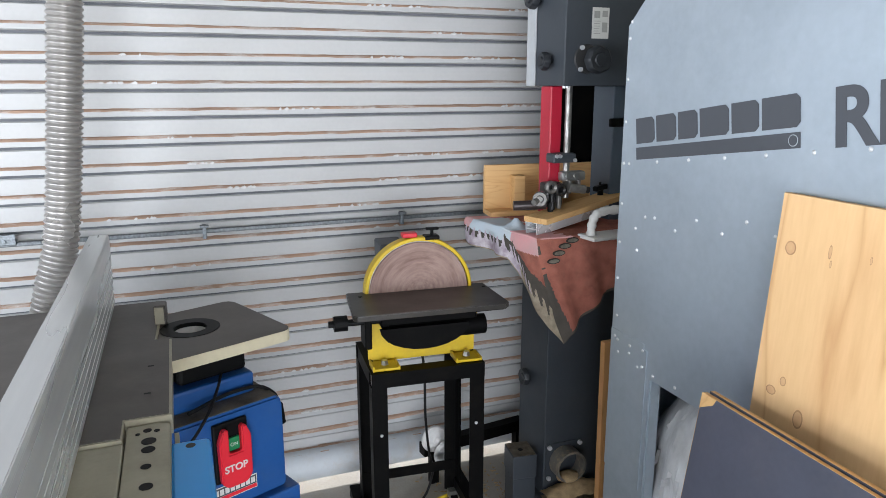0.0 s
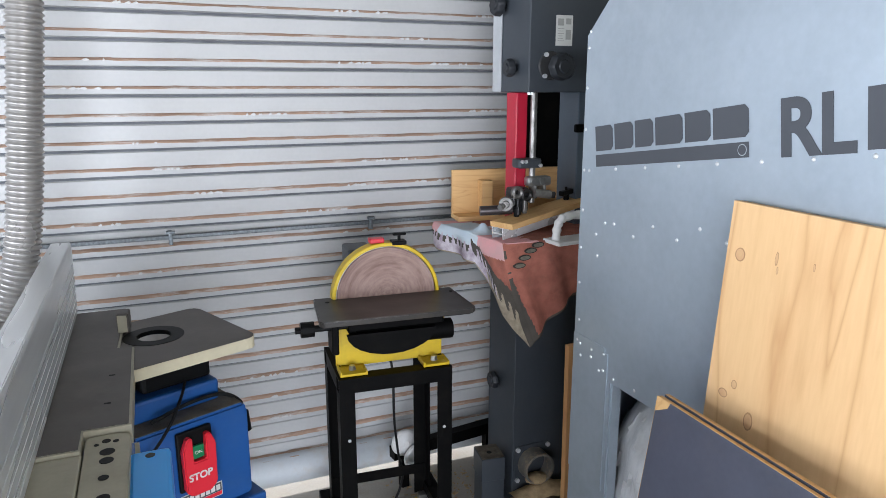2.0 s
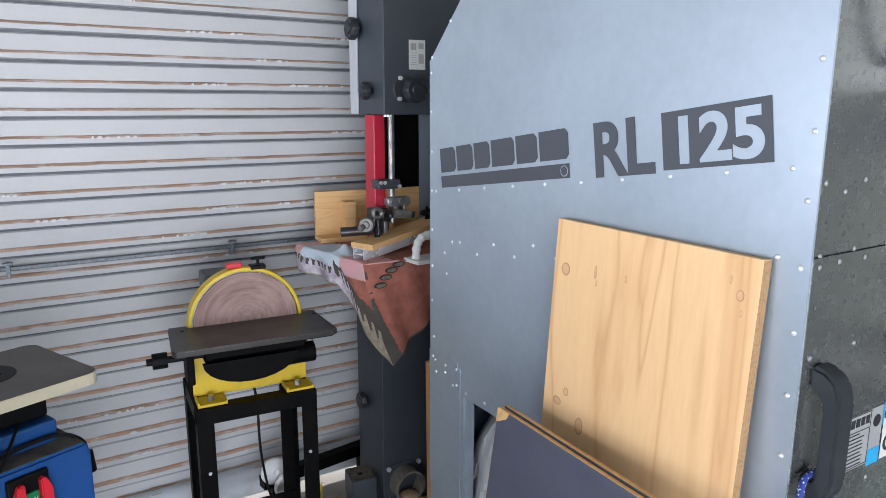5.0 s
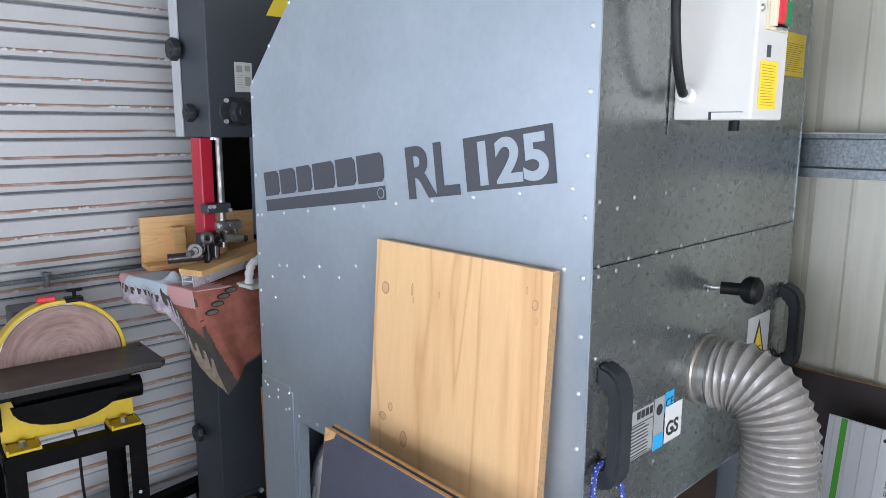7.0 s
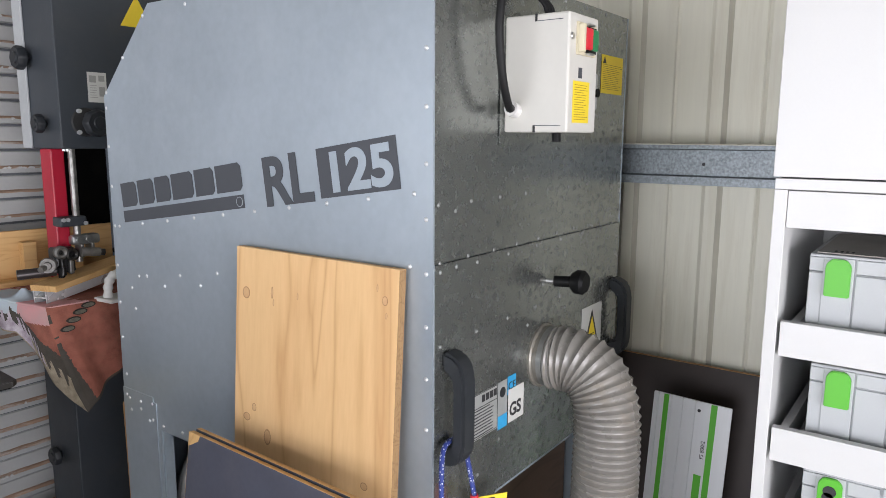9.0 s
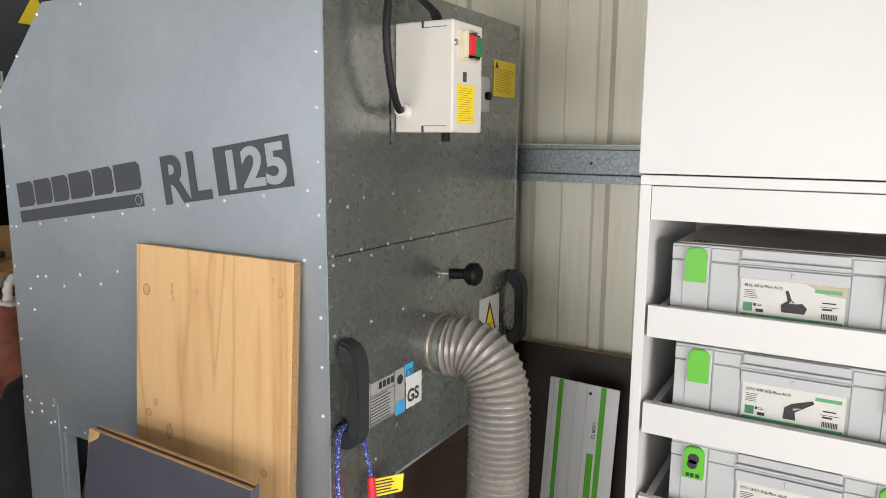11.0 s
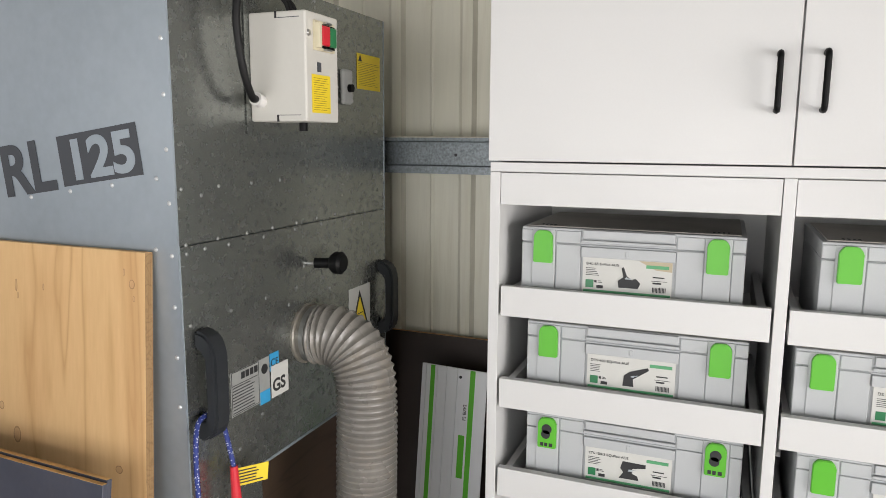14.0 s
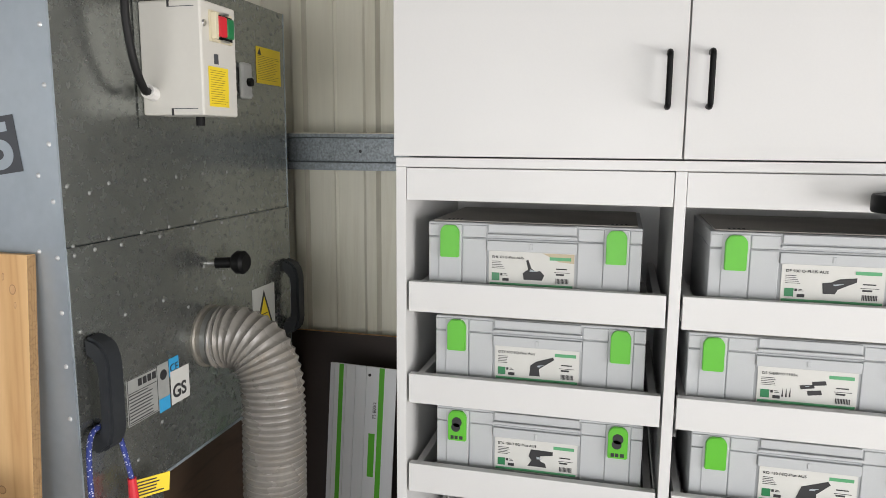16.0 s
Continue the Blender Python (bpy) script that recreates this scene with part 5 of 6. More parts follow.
mats = [CLOTH, BAND, HEM, LIGHTCLOTH, PINK, LILAC]
for edge in ("left", "front"):
    for i in range(NF):
        for j in range(ND):
            def key(a, b):
                return ("c", b) if a == 0 else (edge, a, b)
            f = bm.faces.new([cloth_vert(key(a, b), flap_point(edge, a, b)) for a, b in ((i, j), (i + 1, j), (i + 1, j + 1), (i, j + 1))])
            d = 0.40 * ((i + 0.5) / NF) ** 1.2
            up_from_hem = (drop_left(d) if edge == "left" else drop_front(d)) * (1 - (j + 0.5) / ND)
            fall = drop_left(d) - up_from_hem if edge == "left" else drop_front(d) - up_from_hem
            ragged = 0.004 * noise.noise(Vector((d * 160, up_from_hem * 160, 0.5)))
            if edge == "front":
                f.material_index = 1 if d + ragged < 0.045 * max(0, fall - 0.10) / 0.19 or up_from_hem < 0.007 else 0
            else:
                w = up_from_hem * (0.62 + 0.38 * min(1, max(0, (d - 0.12) / 0.05)))
                stripe = ((d * 1.6 if d < 0.15 else d) + 0.25 * w) / 0.027 % 1.0
                tooth = abs(stripe - 0.5) < 0.36 - (w - 0.032) * 9
                if w < 0.032 + ragged:
                    f.material_index = 5 if d > 0.11 else 2
                elif w < 0.058 + ragged and tooth:
                    f.material_index = 5 if d > 0.05 else 2
                elif w < (0.052 if d > 0.16 else 0.066) + 0.04 * min(1, max(0, (fall - 0.06) / 0.1)) + ragged:
                    f.material_index = 1
                else:
                    f.material_index = 0 if fall > 0.055 and d < 0.15 else (4 if d + 2 * ragged < 0.13 or d > 0.35 else 3)
                if w < 0.004:
                    f.material_index = 2
        # top strip that joins on behind the edge
top = []
NT = 40
for a in range(NT + 1):
    row = []
    for b in range(NT + 1):
        p = C0 + E2 * (0.40 * (a / NT)) + E1 * (0.52 * (b / NT))
        z = ZCL + 0.004 + 0.006 * abs(noise.noise(Vector((p.x * 14, p.y * 14, 2))))
        roll = (p - Vector((0.995, 1.975))).length
        z += 0.026 * math.exp(-(roll / 0.022) ** 2) * (1 + 0.5 * noise.noise(Vector((p.x * 60, p.y * 60, 5))))
        row.append(bm.verts.new((p.x - 0.004 * (b == 0), p.y - 0.004 * (a == 0), z)))
    top.append(row)
for a in range(NT):
    for b in range(NT):
        f = bm.faces.new((top[a][b], top[a][b + 1], top[a + 1][b + 1], top[a + 1][b]))
        f.material_index = 0 if b > 8 + 2 * noise.noise(Vector((a * 0.3, b, 1))) else (4 if a < 13 or a > 34 else 3)
cl = part("towel", bm, mats, smooth=True)
MOTIF = mat("grey_towel_motif", (0.17, 0.155, 0.12), 0.95, vary=0.2, scale=60, bump=0.9, fine=420)
MOTIF_RIM = mat("dark_towel_motif", (0.045, 0.035, 0.028), 0.95, vary=0.2, scale=60, bump=0.9, fine=420)
for d, s_ in ((0.040, 0.25), (0.072, 0.185), (0.104, 0.12), (0.138, 0.055)):
    i_ = (d / 0.40) ** (1 / 1.2) * NF
    c = flap_point("front", max(i_, 0.01), s_ * ND)
    m_ = Matrix.Translation((c.x, c.y - 0.008, c.z)) @ Matrix(((E1.x, 0, -E2.x, 0), (E1.y, 0, -E2.y, 0), (0, 1, 0, 0), (0, 0, 0, 1))) @ pose(0, 0, 0, 0, 0, 4)
    part("woven_motif_rim", disc_profile([(0, 0.0004), (1.0, 0.0004), (1.02, -0.003)], m=m_ @ Matrix.Diagonal((0.0195, 0.0085, 1, 1)), seg=22), MOTIF_RIM, cl)
    part("woven_motif", disc_profile([(0, 0.0012), (1.0, 0.0012), (1.02, -0.003)], m=m_ @ Matrix.Diagonal((0.0155, 0.0058, 1, 1)), seg=22), MOTIF, cl)
mod = cl.modifiers.new("thickness", "SOLIDIFY")
mod.thickness, mod.offset = 0.003, -1
tagged(cl, "worn terracotta towel with olive and pale bands draped over the table", "towel")

# ---- disc sander on its stand ----
sd = thing("disc_sander", "yellow and black bench disc sander with a wooden-looking disc", "disc sander", m=pose(0.663, 1.955, 0.655, 0, 0, -4.5))
SANDPAPER = mat("worn_sanding_disc", (0.24, 0.15, 0.125), 0.9, vary=0.1, bump=0.3, fine=500)
st = SANDPAPER.node_tree
tcn = st.nodes.new("ShaderNodeTexCoord")
mpn = st.nodes.new("ShaderNodeMapping")
mpn.inputs["Location"].default_value = (0, 0, -0.2)
st.links.new(tcn.outputs["Object"], mpn.inputs[0])
def node_math(op, a, b=None, c=None):
    """A maths node in the disc's material; inputs are sockets or numbers."""
    nd = st.nodes.new("ShaderNodeMath")
    nd.operation = op
    for k, v in enumerate((a, b, c)):
        if v is None:
            continue
        if isinstance(v, (int, float)):
            nd.inputs[k].default_value = v
        else:
            st.links.new(v, nd.inputs[k])
    return nd.outputs[0]


sx = st.nodes.new("ShaderNodeSeparateXYZ")
st.links.new(mpn.outputs[0], sx.inputs[0])
rad = node_math("SQRT", node_math("ADD", node_math("POWER", node_math("ABSOLUTE", sx.outputs[0]), 2), node_math("POWER", node_math("ABSOLUTE", sx.outputs[2]), 2)))
ang = node_math("ABSOLUTE", node_math("ARCTAN2", sx.outputs[0], sx.outputs[2]))
cx_ = st.nodes.new("ShaderNodeCombineXYZ")
st.links.new(node_math("MULTIPLY", rad, 62), cx_.inputs[0])
st.links.new(node_math("MULTIPLY_ADD", ang, 1.1, node_math("MULTIPLY", sx.outputs[0], 3)), cx_.inputs[1])
wv = st.nodes.new("ShaderNodeTexNoise")
wv.inputs["Scale"].default_value, wv.inputs["Detail"].default_value, wv.inputs["Roughness"].default_value = 1.0, 6, 0.65
st.links.new(cx_.outputs[0], wv.inputs["Vector"])
cr = st.nodes.new("ShaderNodeValToRGB")
cr.color_ramp.elements[0].color, cr.color_ramp.elements[1].color = (0.17, 0.10, 0.085, 1), (0.40, 0.28, 0.235, 1)
cr.color_ramp.elements[0].position, cr.color_ramp.elements[1].position = 0.3, 0.72
st.links.new(wv.outputs[0], cr.inputs[0])
ns = st.nodes.new("ShaderNodeTexNoise")
ns.inputs["Scale"].default_value, ns.inputs["Detail"].default_value = 9, 6
st.links.new(tcn.outputs["Object"], ns.inputs["Vector"])
mxs = st.nodes.new("ShaderNodeMix")
mxs.data_type = "RGBA"
mxs.inputs[7].default_value = (0.42, 0.30, 0.25, 1)
mrs = st.nodes.new("ShaderNodeMapRange")
mrs.inputs[1].default_value, mrs.inputs[2].default_value, mrs.inputs[4].default_value = 0.45, 0.75, 0.55
st.links.new(ns.outputs[0], mrs.inputs[0])
st.links.new(mrs.outputs[0], mxs.inputs[0])
st.links.new(cr.outputs[0], mxs.inputs[6])
st.links.new(mxs.outputs[2], st.nodes["Principled BSDF"].inputs["Base Color"])
DZ = 0.200
part("sanding_disc", disc_profile([(0, 0.006), (0.1525, 0.006), (0.1540, 0.004), (0.1540, 0.0), (0, 0)], m=face_south(-0.003, 0, DZ), seg=64), SANDPAPER, sd, "brown worn abrasive disc")
part("disc_plate", disc_profile([(0, 0), (0.1552, 0), (0.1552, -0.012), (0, -0.012)], m=face_south(-0.003, 0.001, DZ), seg=64), ALU, sd)
# guard: half ring behind and around the disc
m = face_south(-0.003, 0, DZ)
bm = disc_profile([(0.1572, 0.004), (0.166, 0.004), (0.168, 0.002), (0.168, -0.034), (0.0, -0.034), (0.0, -0.030), (0.1572, -0.030), (0.1572, 0.004)], m=m @ pose(0, 0, 0, 0, 0, -6), seg=48, arc=radians(192))
part("guard", bm, YELLOW, sd, "yellow steel disc guard", smooth=True)
part("stop_button", box(-0.052, -0.007, -0.004, 0.03, DZ + 0.168, DZ + 0.182, 0.003), SWITCHRED, sd, "red button on the guard")
bm = box(0.016, 0.062, -0.006, 0.03, DZ + 0.158, DZ + 0.171, 0.003)
part("guard_clip", bm, BLACK, sd)
bm = rod((0.042, 0.012, DZ + 0.165), (0.042, 0.012, DZ + 0.190), 0.005)
box(0.022, 0.063, 0.004, 0.020, DZ + 0.186, DZ + 0.194, 0.003, bm=bm)
part("wing_bolt", bm, BLACK, sd)
bm = rod((0, 0.045, DZ), (0, 0.30, DZ), 0.085, 32)
part("motor", bm, BLACKSTEEL, sd, "black motor body", smooth=True)
part("motor_box", box(-0.109, -0.03, 0.05, 0.16, DZ + 0.060, DZ + 0.140, 0.006), DARKGREY, sd)
# table
tb = [(-0.228, -0.212), (0.200, -0.212), (0.215, -0.196), (0.208, 0.016), (0.170, 0.016), (0.162, -0.006), (-0.166, -0.006), (-0.174, 0.018), (-0.224, 0.018), (-0.238, -0.198)]
part("work_table", prism(tb, 2, 0.190, 0.206, 0.002), mat("worn_table_enamel", (0.032, 0.028, 0.023), 0.33, vary=0.2, scale=10, bump=0.05, dirt=0.4, dirt_colour=(0.075, 0.058, 0.036)), sd, "dark worn cast tilting table")
part("table_skirt", prism([(-0.205, -0.172), (0.212, -0.172), (0.212, -0.01), (-0.205, -0.01)], 2, 0.174, 0.1895, 0.003), BLACKSTEEL, sd)
for x, y in ((-0.19, -0.03), (0.195, -0.03)):
    part("table_screw", disc_profile([(0, 0.001), (0.006, 0.001), (0.006, 0)], m=Matrix.Translation((x, y, 0.206)), seg=12), BLACK, sd)
part("trunnion", rod((-0.13, -0.135, 0.126), (0.160, -0.135, 0.126), 0.030, 28), BLACKSTEEL, sd, "black trunnion roller", smooth=True)
half = [(-0.13 + 0.13 * math.cos(a), 0.150 - 0.068 * math.sin(a)) for a in [math.pi * k / 12 for k in range(13)]]
part("trunnion_segment", prism([(x + 0.10, z) for x, z in half], 1, -0.178, -0.167), BLACKSTEEL, sd)
part("tilt_housing", box(-0.150, 0.134, -0.150, -0.056, 0.140, 0.189, 0.006), BLACKSTEEL, sd)
part("angle_knob", rod((-0.243, -0.12, 0.160), (-0.281, -0.12, 0.160), 0.022, 18), BLACK, sd, "black ribbed angle knob")
part("knob_shaft", rod((-0.14, -0.12, 0.160), (-0.296, -0.12, 0.160), 0.010, 10), BLACK, sd)
part("knob_plate", box(-0.196, -0.176, -0.14, -0.06, 0.08, 0.185, 0.004), BLACKSTEEL, sd)
part("yellow_stay", box(0.140, 0.152, -0.100, -0.060, 0.10, 0.189, 0.002), YELLOW, sd, "yellow table stay")
# yellow base with feet
part("base_plate", prism([(-0.174, 0.012), (0.158, 0.012), (0.158, 0.10), (0.10, 0.165), (-0.174, 0.165)], 1, -0.052, -0.044, 0.002), YELLOW, sd, "yellow steel base")
part("base_cradle", prism([(-0.158, 0.004), (0.148, 0.004), (0.12, 0.11), (-0.13, 0.11)], 1, -0.043, 0.16), YELLOW, sd)
for x in (-0.132, 0.121):
    bm = box(x - 0.041, x + 0.041, -0.120, -0.053, 0.001, 0.010, 0.003)
    box(x - 0.041, x - 0.035, -0.120, -0.053, 0.001, 0.018, 0.002, bm=bm)
    box(x + 0.035, x + 0.041, -0.120, -0.053, 0.001, 0.014, 0.002, bm=bm)
    part("foot", bm, YELLOW, sd, "yellow mounting foot")
    part("foot_bolt", rod((x, -0.088, 0.0105), (x, -0.088, 0.024), 0.012, 6, r1=0.009), STEEL, sd)

stn = thing("sander_stand", "black steel angle-iron stand with castors", "stand", m=pose(0.655, 1.955, 0, 0, 0, -4.5))
SX0, SX1, SY0, SY1, SZ = -0.172, 0.174, -0.13, 0.148, 0.655
for sx, x in ((1, SX0), (-1, SX1)):
    for sy, y in ((1, SY0), (-1, SY1)):
        bm = box(x, x + sx * 0.046, y, y + sy * 0.004, 0.07, SZ - 0.045)
        box(x, x + sx * 0.004, y + sy * 0.004, y + sy * 0.046, 0.07, SZ - 0.045, bm=bm)
        lg = part("leg", bm, BLACKSTEEL, stn)
        for zz in (0.19, 0.46):
            part("leg_bolt", rod((x + sx * 0.026, y - 0.001 * sy, zz), (x + sx * 0.026, y - sy * 0.004, zz), 0.005, 8), RIVET, lg)
for y, s in ((SY0, 1), (SY1, -1)):
    bm = box(SX0, SX1, y - s * 0.002, y + s * 0.044, SZ - 0.004, SZ)
    box(SX0, SX1, y - s * 0.002, y + s * 0.002, SZ - 0.045, SZ - 0.004, bm=bm)
    part("top_rail", bm, BLACKSTEEL, stn)
    part("low_rail", box(SX0 + 0.004, SX1 - 0.004, y + s * 0.004, y + s * 0.008, 0.085 if s > 0 else 0.148, 0.120 if s > 0 else 0.184), BLACKSTEEL, stn)
for x, s in ((SX0, 1), (SX1, -1)):
    bm = box(x, x + s * 0.04, SY0 + 0.044, SY1 - 0.044, SZ - 0.004, SZ)
    box(x, x + s * 0.004, SY0 + 0.044, SY1 - 0.044, SZ - 0.045, SZ - 0.004, bm=bm)
    part("side_rail", bm, BLACKSTEEL, stn)
    part("low_side_rail", box(x - s * 0.03, x + s * 0.012, SY0 - 0.03, SY1 + 0.05, 0.072, 0.112, 0.002), BLACKSTEEL, stn)
for x in (SX0 + 0.02, SX1 - 0.02):
    for y in (SY0 + 0.02, SY1 - 0.02):
        cst = part("castor", rod((x - 0.012, y, 0.031), (x + 0.012, y, 0.031), 0.031, 20), BLACK, stn, "black castor wheel")
        part("castor_fork", box(x - 0.017, x + 0.017, y - 0.012, y + 0.02, 0.045, 0.073, 0.003), STEEL, cst)
cb2 = curve_points([(0.68, 2.02, 0.66), (0.69, 2.0, 0.58), (0.70, 2.02, 0.40), (0.74, 2.10, 0.22), (0.77, 2.15, 0.10), (0.70, 2.12, 0.008), (0.50, 2.06, 0.008), (0.36, 2.0, 0.008)], 8)
tagged(part("mains_cable", sweep(cb2, 0.0045, 8), RUBBER, smooth=True), "black mains cable hanging under the sander", "cable")
cb3 = curve_points([(1.03, 2.36, 0.008), (1.0, 2.27, 0.008), (0.93, 2.17, 0.008), (0.78, 2.13, 0.008), (0.62, 2.05, 0.008), (0.45, 1.97, 0.008)], 8)
tagged(part("extension_lead", sweep(cb3, 0.0055, 8), YSTICK, smooth=True), "yellow extension lead lying on the floor", "cable")
# wheeled bar behind the stand
mb = thing("wheeled_bar", "black steel mobile-base bar with white wheels", "mobile base", m=pose(0.80, 2.24, 0, 0, 0, 8))
part("bar", box(-0.03, 0.42, 0, 0.045, 0.12, 0.165, 0.002), BLACKSTEEL, mb)
for x, z, y in ((0.030, 0.150, -0.05), (-0.005, 0.205, -0.02)):
    part("wheel", disc_profile([(0, 0.024), (0.012, 0.028), (0.02, 0.022), (0.045, 0.022), (0.050, 0.016), (0.050, 0.004), (0.045, 0.0), (0, 0.0)], m=face_south(x, y, z), seg=28), PVC, mb, "dusty white wheel", smooth=True)
part("post", box(0.0, 0.03, 0.0, 0.03, 0.0, 0.12), BLACKSTEEL, mb)
part("post", box(0.38, 0.41, 0.0, 0.03, 0.0, 0.12), BLACKSTEEL, mb)
bm = bmesh.new()
lr = random.Random(11)
for i in range(420):
    x, y = lr.gauss(0.93, 0.13), lr.gauss(2.02, 0.16)
    if y > 2.38:
        continue
    a, l, w = lr.random() * math.pi, 0.002 + 0.007 * lr.random(), 0.0007 + 0.0012 * lr.random()
    box(-l, l, -w, w, 0.0003, 0.0015 + 0.003 * lr.random(), bm=bm, m=pose(x, y, 0, 0, 0, math.degrees(a)))
tagged(part("floor_litter", bm, SAWDUST), "scattered wood chips and shavings on the floor", "wood chips", kind="stuff")
# rolled bottom rail of the roller door
pp = [Vector((XW + 0.02 + i * (XE - XW - 0.04) / 30, YN - 0.040, 0.086)) for i in range(31)]
part("bottom_rail", sweep(pp, 0.056, 28), ROLL, bpy.data.objects["door_1"], "smooth rolled bottom rail, dusty on top", smooth=True)
bm = bmesh.new()
lr = random.Random(5)
for i in range(110):
    x = XW + 1.5 + i * 0.033
    box(x, x + 0.033, YN - 0.062 + 0.008 * lr.random(), YN - 0.004, 0.132, 0.1365 + 0.0035 * lr.random(), bm=bm)
part("rail_dust", bm, DUST, bpy.data.objects["door_1"], "dust heaped on the bottom rail")

# ---- spindle sander ----
SA = 23.1
sp = thing("spindle_sander", "blue spindle sander with grey table and red stop switch", "spindle sander", m=pose(0.022, 1.708, 0, 0, 0, SA))
tp = []
for cx, cy, a0 in ((0.130, -0.13, -90), (0.130, 0.13, 0), (-0.155, 0.13, 90), (-0.155, -0.13, 180)):
    for k in range(5):
        a = radians(a0 + 22.5 * k)
        tp.append((cx + 0.028 * math.cos(a), cy + 0.028 * math.sin(a)))


def holed_slab(outer, cx, cy, r, z0, z1, seg=32):
    """A slab with a round hole through it."""
    bm = bmesh.new()
    inner = [(cx + r * math.cos(2 * math.pi * k / seg), cy + r * math.sin(2 * math.pi * k / seg)) for k in range(seg)]
    rims = []
    for z in (z0, z1):
        edges = []
        for ring in (outer, inner):
            vs = [bm.verts.new((x, y, z)) for x, y in ring]
            edges += [bm.edges.new((vs[k], vs[(k + 1) % len(vs)])) for k in range(len(vs))]
            rims.append(vs)
        bmesh.ops.triangle_fill(bm, use_beauty=True, use_dissolve=False, edges=edges)
    for a, b in ((rims[0], rims[2]), (rims[1], rims[3])):
        for k in range(len(a)):
            bm.faces.new((a[k], a[(k + 1) % len(a)], b[(k + 1) % len(a)], b[k]))
    return bm


part("table_edge", holed_slab(tp, -0.02, 0.017, 0.041, 0.872, 0.8985), CREAM, sp, "cream moulded table edge")
part("table_top", holed_slab([(x * 0.994, y * 0.993) for x, y in tp], -0.02, 0.017, 0.0405, 0.8987, 0.900), CASTTOP, sp, "grey laminate table top")
part("insert_ring", disc_profile([(0.040, 0.0), (0.040, 0.0012), (0.069, 0.0012), (0.069, 0.0)], m=Matrix.Translation((-0.02, 0.017, 0.900)), seg=48), BLACK, sp, "dark insert ring")
# black upper ring draws the shade on the hole's far wall, white ring below
part("hole_shade_ring", disc_profile([(0.0402, -0.0095), (0.0402, 0.0004), (0.0385, 0.0004), (0.0385, -0.0095), (0.0402, -0.0095)], m=Matrix.Translation((-0.02, 0.017, 0.9005)), seg=36), BLACK, sp, "dark ring for the shade inside the hole", smooth=True)
part("hole_white_ring", disc_profile([(0.0402, -0.028), (0.0402, -0.0098), (0.0370, -0.0098), (0.0370, -0.026), (0.0, -0.026), (0.0, -0.028)], m=Matrix.Translation((-0.02, 0.017, 0.9005)), seg=36), PVC, sp, "white lower ring in the hole")
part("under_table", box(-0.09, 0.08, -0.06, 0.10, 0.7905, 0.8715, 0.01), BLACK, sp)
part("tilt_bracket", box(-0.13, -0.0905, -0.03, 0.10, 0.7905, 0.8715, 0.006), BLACK, sp)
bm = prism([(-0.15, 0.491), (0.124, 0.491), (0.124, 0.718), (0.114, 0.735), (-0.15, 0.735)], 1, -0.145, 0.135, 0.006)
part("body", bm, BLUE, sp, "blue steel body")
part("body_dust", box(-0.145, 0.112, -0.138, 0.128, 0.7355, 0.7365), mat("wood_dust", (0.17, 0.145, 0.12), 0.95, vary=0.3, scale=14, bump=0.5, fine=260, dirt=0.5, dirt_colour=(0.09, 0.10, 0.13)), sp, "dust on the body")
part("upper_cover", box(-0.14, 0.085, -0.085, 0.12, 0.737, 0.79, 0.008), BLUE, sp)
for fx in (-0.15, 0.15):
    for fy in (-0.13, 0.12):
        part("stand_leg", box(fx - 0.02, fx + 0.02, fy - 0.02, fy + 0.02, 0.0, 0.33, 0.003), BLACKSTEEL, sp)
part("foot_flange", box(-0.17, 0.150, -0.165, 0.155, 0.33, 0.490, 0.006), BLUE, sp)
sw = part("stop_switch", box(-0.064, 0.022, -0.157, -0.1455, 0.570, 0.718, 0.004), BLACK, sp, "black switch housing")
part("paddle", prism([(x - 0.017, z + 0.018) for x, z in ((-0.042, 0.66), (-0.03, 0.69), (-0.018, 0.69), (-0.018, 0.628), (0.014, 0.628), (0.014, 0.69), (0.026, 0.69), (0.038, 0.66), (0.036, 0.56), (0.02, 0.545), (-0.026, 0.545), (-0.04, 0.56))], 1, -0.176, -0.1575, 0.003), SWITCHRED, sw, "red stop paddle")
part("start_button", box(-0.033, -0.005, -0.166, -0.158, 0.650, 0.681, 0.001), SWITCHGREEN, sw, "green start button")
lettering("switch_word", "STOP", 0.024, PAPER, sw, face_south(-0.051, -0.1768, 0.604), bold=0.0006)
lettering("switch_word", "ON", 0.012, PAPER, sw, face_south(-0.0285, -0.1666, 0.661))
bars([(-0.01, 0.105, 0, 0.036)], PAPER, "maker_panel", sp, face_south(-0.063, -0.1456, 0.521))
bars([(-0.008, 0.103, 0.012, 0.034)], DECAL, "maker_panel_field", sp, face_south(-0.063, -0.1463, 0.521))
bars([(-0.008, 0.103, 0.002, 0.011)], SWITCHRED, "maker_panel_stripe", sp, face_south(-0.063, -0.1463, 0.521))
bars([(-0.004 + 0.0133 * q, 0.006 + 0.0133 * q, 0.016, 0.030) for q in range(8)], PAPER, "maker_mark", sp, face_south(-0.063, -0.1470, 0.521))
pts = curve_points([(-0.10, -0.12, 0.750), (0.0, -0.10, 0.758), (0.080, -0.098, 0.754), (0.122, -0.10, 0.728), (0.135, -0.10, 0.70), (0.134, -0.10, 0.66)], 8)
part("mains_lead", sweep(pts, 0.0048, 8), RUBBER, sp, smooth=True)
part("plug", rod((0.137, -0.10, 0.690), (0.137, -0.10, 0.640), 0.012, 14, r1=0.017), BLACK, sp)
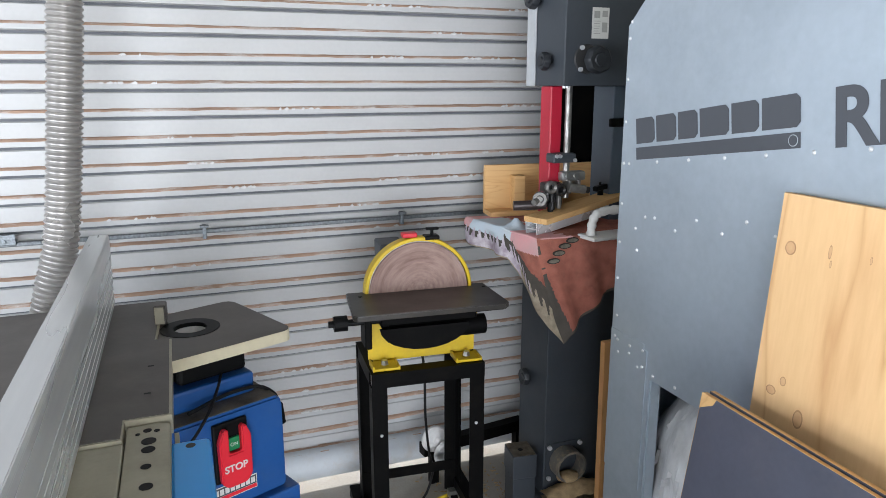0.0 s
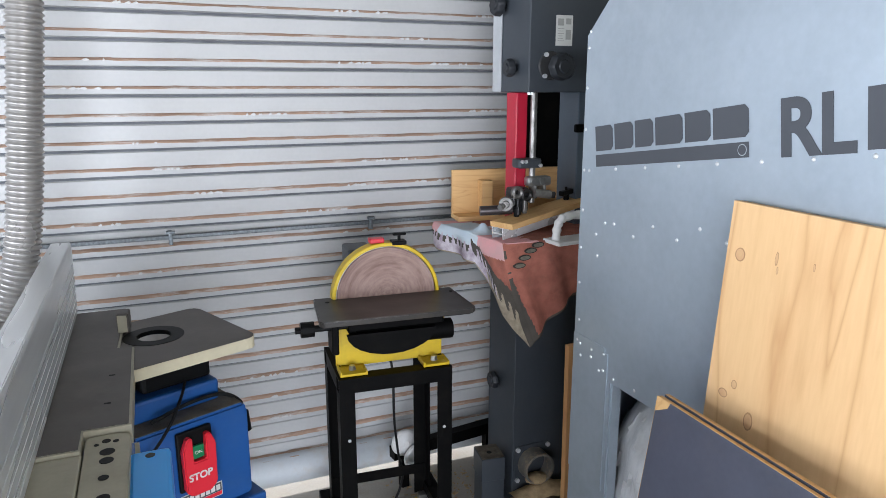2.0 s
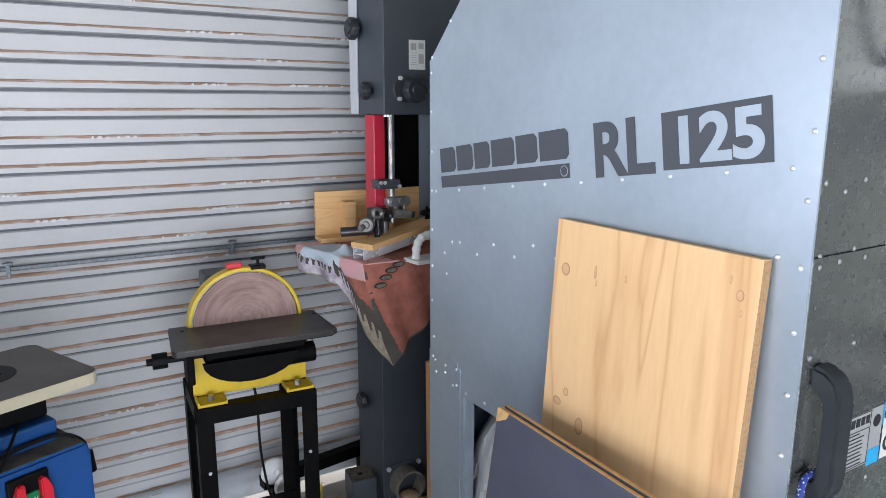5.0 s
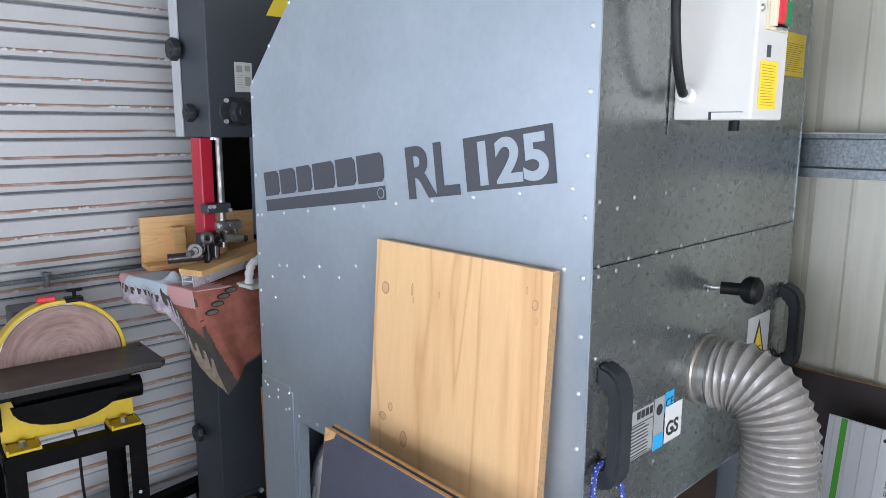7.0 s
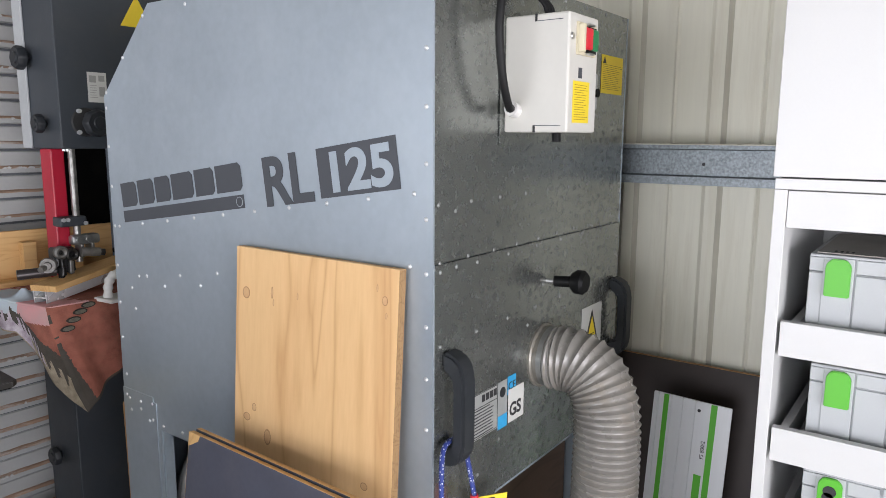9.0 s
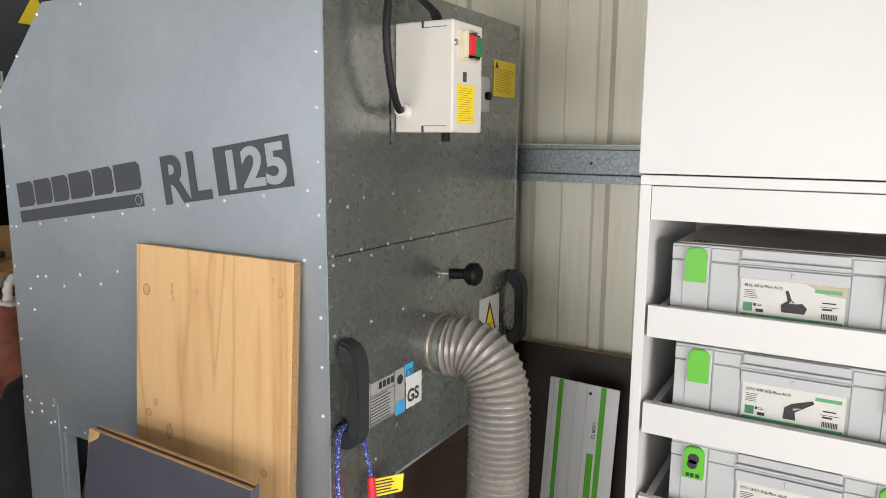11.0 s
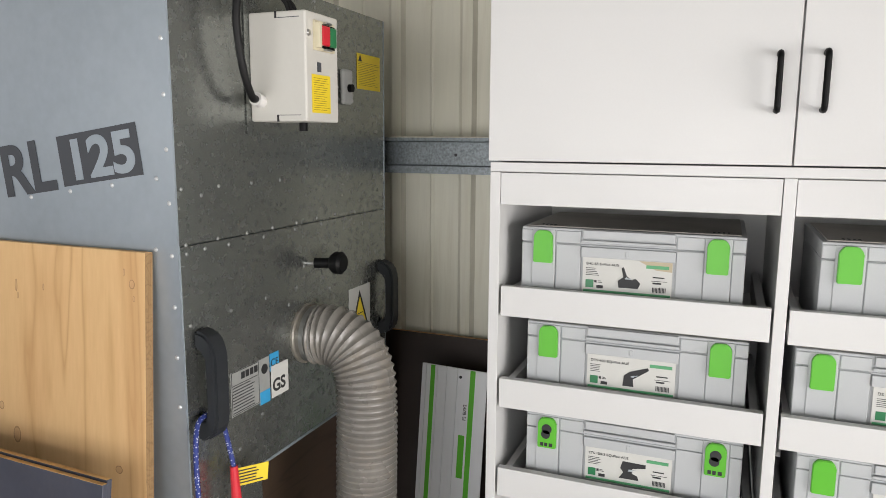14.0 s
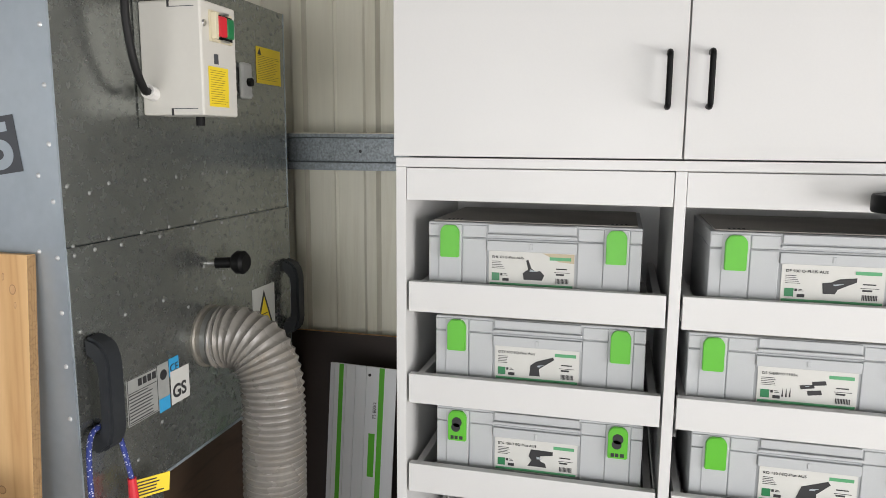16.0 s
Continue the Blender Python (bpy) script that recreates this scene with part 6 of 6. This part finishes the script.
pts = curve_points([(0.0, -0.085, 0.806), (-0.03, -0.125, 0.790), (-0.075, -0.165, 0.757), (-0.125, -0.185, 0.717), (-0.175, -0.185, 0.68)], 8)
part("thin_lead", sweep(pts, 0.0036, 8), RUBBER, sp, smooth=True)

# ---- planer with aluminium fence ----
pn = thing("planer", "long woodworking planer with aluminium fence and dark table", "planer")
part("table_edge", prism([(-0.75, 1.165), (-0.122, 1.165), (-0.122, 1.235), (-0.045, 1.235), (-0.045, 1.64), (-0.076, 1.645), (-0.064, 1.955), (-0.75, 1.955)], 2, 0.868, 0.9045), CREAMMETAL, pn, "cream table edge")
part("outfeed_table", prism([(-0.748, 1.170), (-0.125, 1.170), (-0.125, 1.240), (-0.050, 1.240), (-0.050, 1.638), (-0.081, 1.643), (-0.069, 1.953), (-0.748, 1.953)], 2, 0.9047, 0.906), CASTTOP, pn, "dark laminate table")
for x, y in ((-0.085, 1.48), (-0.088, 1.34)):
    part("table_slot", box(x - 0.006, x + 0.006, y - 0.003, y + 0.003, 0.906, 0.9064), BLACK, pn)
part("edge_stop", prism([(-0.083, 1.756), (-0.056, 1.750), (-0.052, 1.792), (-0.079, 1.798)], 2, 0.9065, 0.952, 0.002), CASTTOP, pn, "small dark edge stop")
part("edge_stop_face", prism([(-0.081, 1.7515), (-0.060, 1.7465), (-0.060, 1.7495), (-0.081, 1.7545)], 2, 0.9065, 0.948), CREAMMETAL, pn)
bm = prism([(-0.228, 0.907), (-0.184, 0.907), (-0.180, 1.085), (-0.182, 1.095), (-0.225, 1.095), (-0.228, 1.09)], 1, 0.30, 1.962, 0.0015)
fn = part("fence", bm, ALU, pn, "long extruded aluminium fence")
for z in (0.925, 0.945, 0.966, 0.988, 1.010):
    part("fence_groove", box(-0.1848, -0.1832 + (z - 0.907) * 0.0225, 0.302, 1.960, z, z + 0.0018), ALU2, fn)
part("cutter_plate", prism([(-0.118, 0.60), (-0.048, 0.60), (-0.048, 1.225), (-0.070, 1.233), (-0.118, 1.228)], 2, 0.868, 0.895, 0.002), CREAMMETAL, pn, "cream cast plate with holes")
for x, y, r in ((-0.085, 1.205, 0.007), (-0.070, 1.20, 0.005), (-0.10, 1.195, 0.004), (-0.082, 1.165, 0.012), (-0.082, 1.135, 0.011), (-0.084, 1.08, 0.008), (-0.082, 1.02, 0.010)):
    part("plate_hole", disc_profile([(0, 0.0008), (r, 0.0008), (r, 0.0)], m=Matrix.Translation((x, y, 0.895)), seg=16), BLACK, pn)
part("infeed_lip", box(-0.30, -0.12, 0.60, 1.163, 0.862, 0.899, 0.003), CREAMMETAL, pn)
part("cutter_guard", box(-0.052, 0.015, 0.75, 1.187, 0.78, 0.875, 0.008), LBLUE, pn, "bright blue plastic guard")
part("guard_hole", disc_profile([(0, 0.0006), (0.008, 0.0006), (0.008, 0.0)], m=Matrix.Translation((-0.018, 1.164, 0.8752)), seg=16), INK, pn)
part("guard_side", prism([(1.19, 0.83), (1.235, 0.868), (1.235, 0.78), (1.19, 0.78)], 0, -0.044, -0.036), CREAMMETAL, pn)
part("body", box(-0.60, -0.22, 0.80, 1.60, 0.0, 0.86, 0.01), CREAMMETAL, pn, "cream steel body")

# grey hose hanging behind the planer
gh = thing("hanging_hose", "grey ribbed flexible hose hanging from above", "hose")
pts = even(curve_points([(-0.13, 2.12, 2.94), (-0.175, 2.10, 2.3), (-0.2355, 2.10, 1.667), (-0.265, 2.10, 1.40), (-0.289, 2.10, 1.20), (-0.315, 2.10, 1.04), (-0.355, 2.10, 0.90), (-0.40, 2.11, 0.70), (-0.42, 2.12, 0.40), (-0.42, 2.12, 0.03)], 30), 0.0030)
bm = sweep(pts, lambda i: 0.0455 - 0.006 * (0.5 + 0.5 * math.cos(2 * math.pi * i / 5.0)) ** 1.5, 24)
part("hose_wall", bm, mat("silver_grey_hose", (0.34, 0.325, 0.305), 0.28, 0.35, vary=0.1, bump=0.05), gh, smooth=True)
part("hose_clip", disc_profile([(0.0475, 0.0), (0.0500, 0.0), (0.0500, 0.014), (0.0475, 0.014), (0.0475, 0.0)], m=Matrix.Translation((-0.414, 2.1165, 0.52)), seg=30), STEEL, gh)
wc = thing("white_duct_elbow", "white plastic duct elbow behind the fence", "duct", m=Matrix.Translation((0.022, 0.06, -0.02)))
pts = curve_points([(-0.262, 1.99, 0.0), (-0.262, 1.99, 0.75), (-0.264, 1.99, 0.90), (-0.275, 2.0, 0.96), (-0.31, 2.01, 0.98)], 8)
part("elbow", sweep(pts, 0.032, 20), PVC, wc, smooth=True)
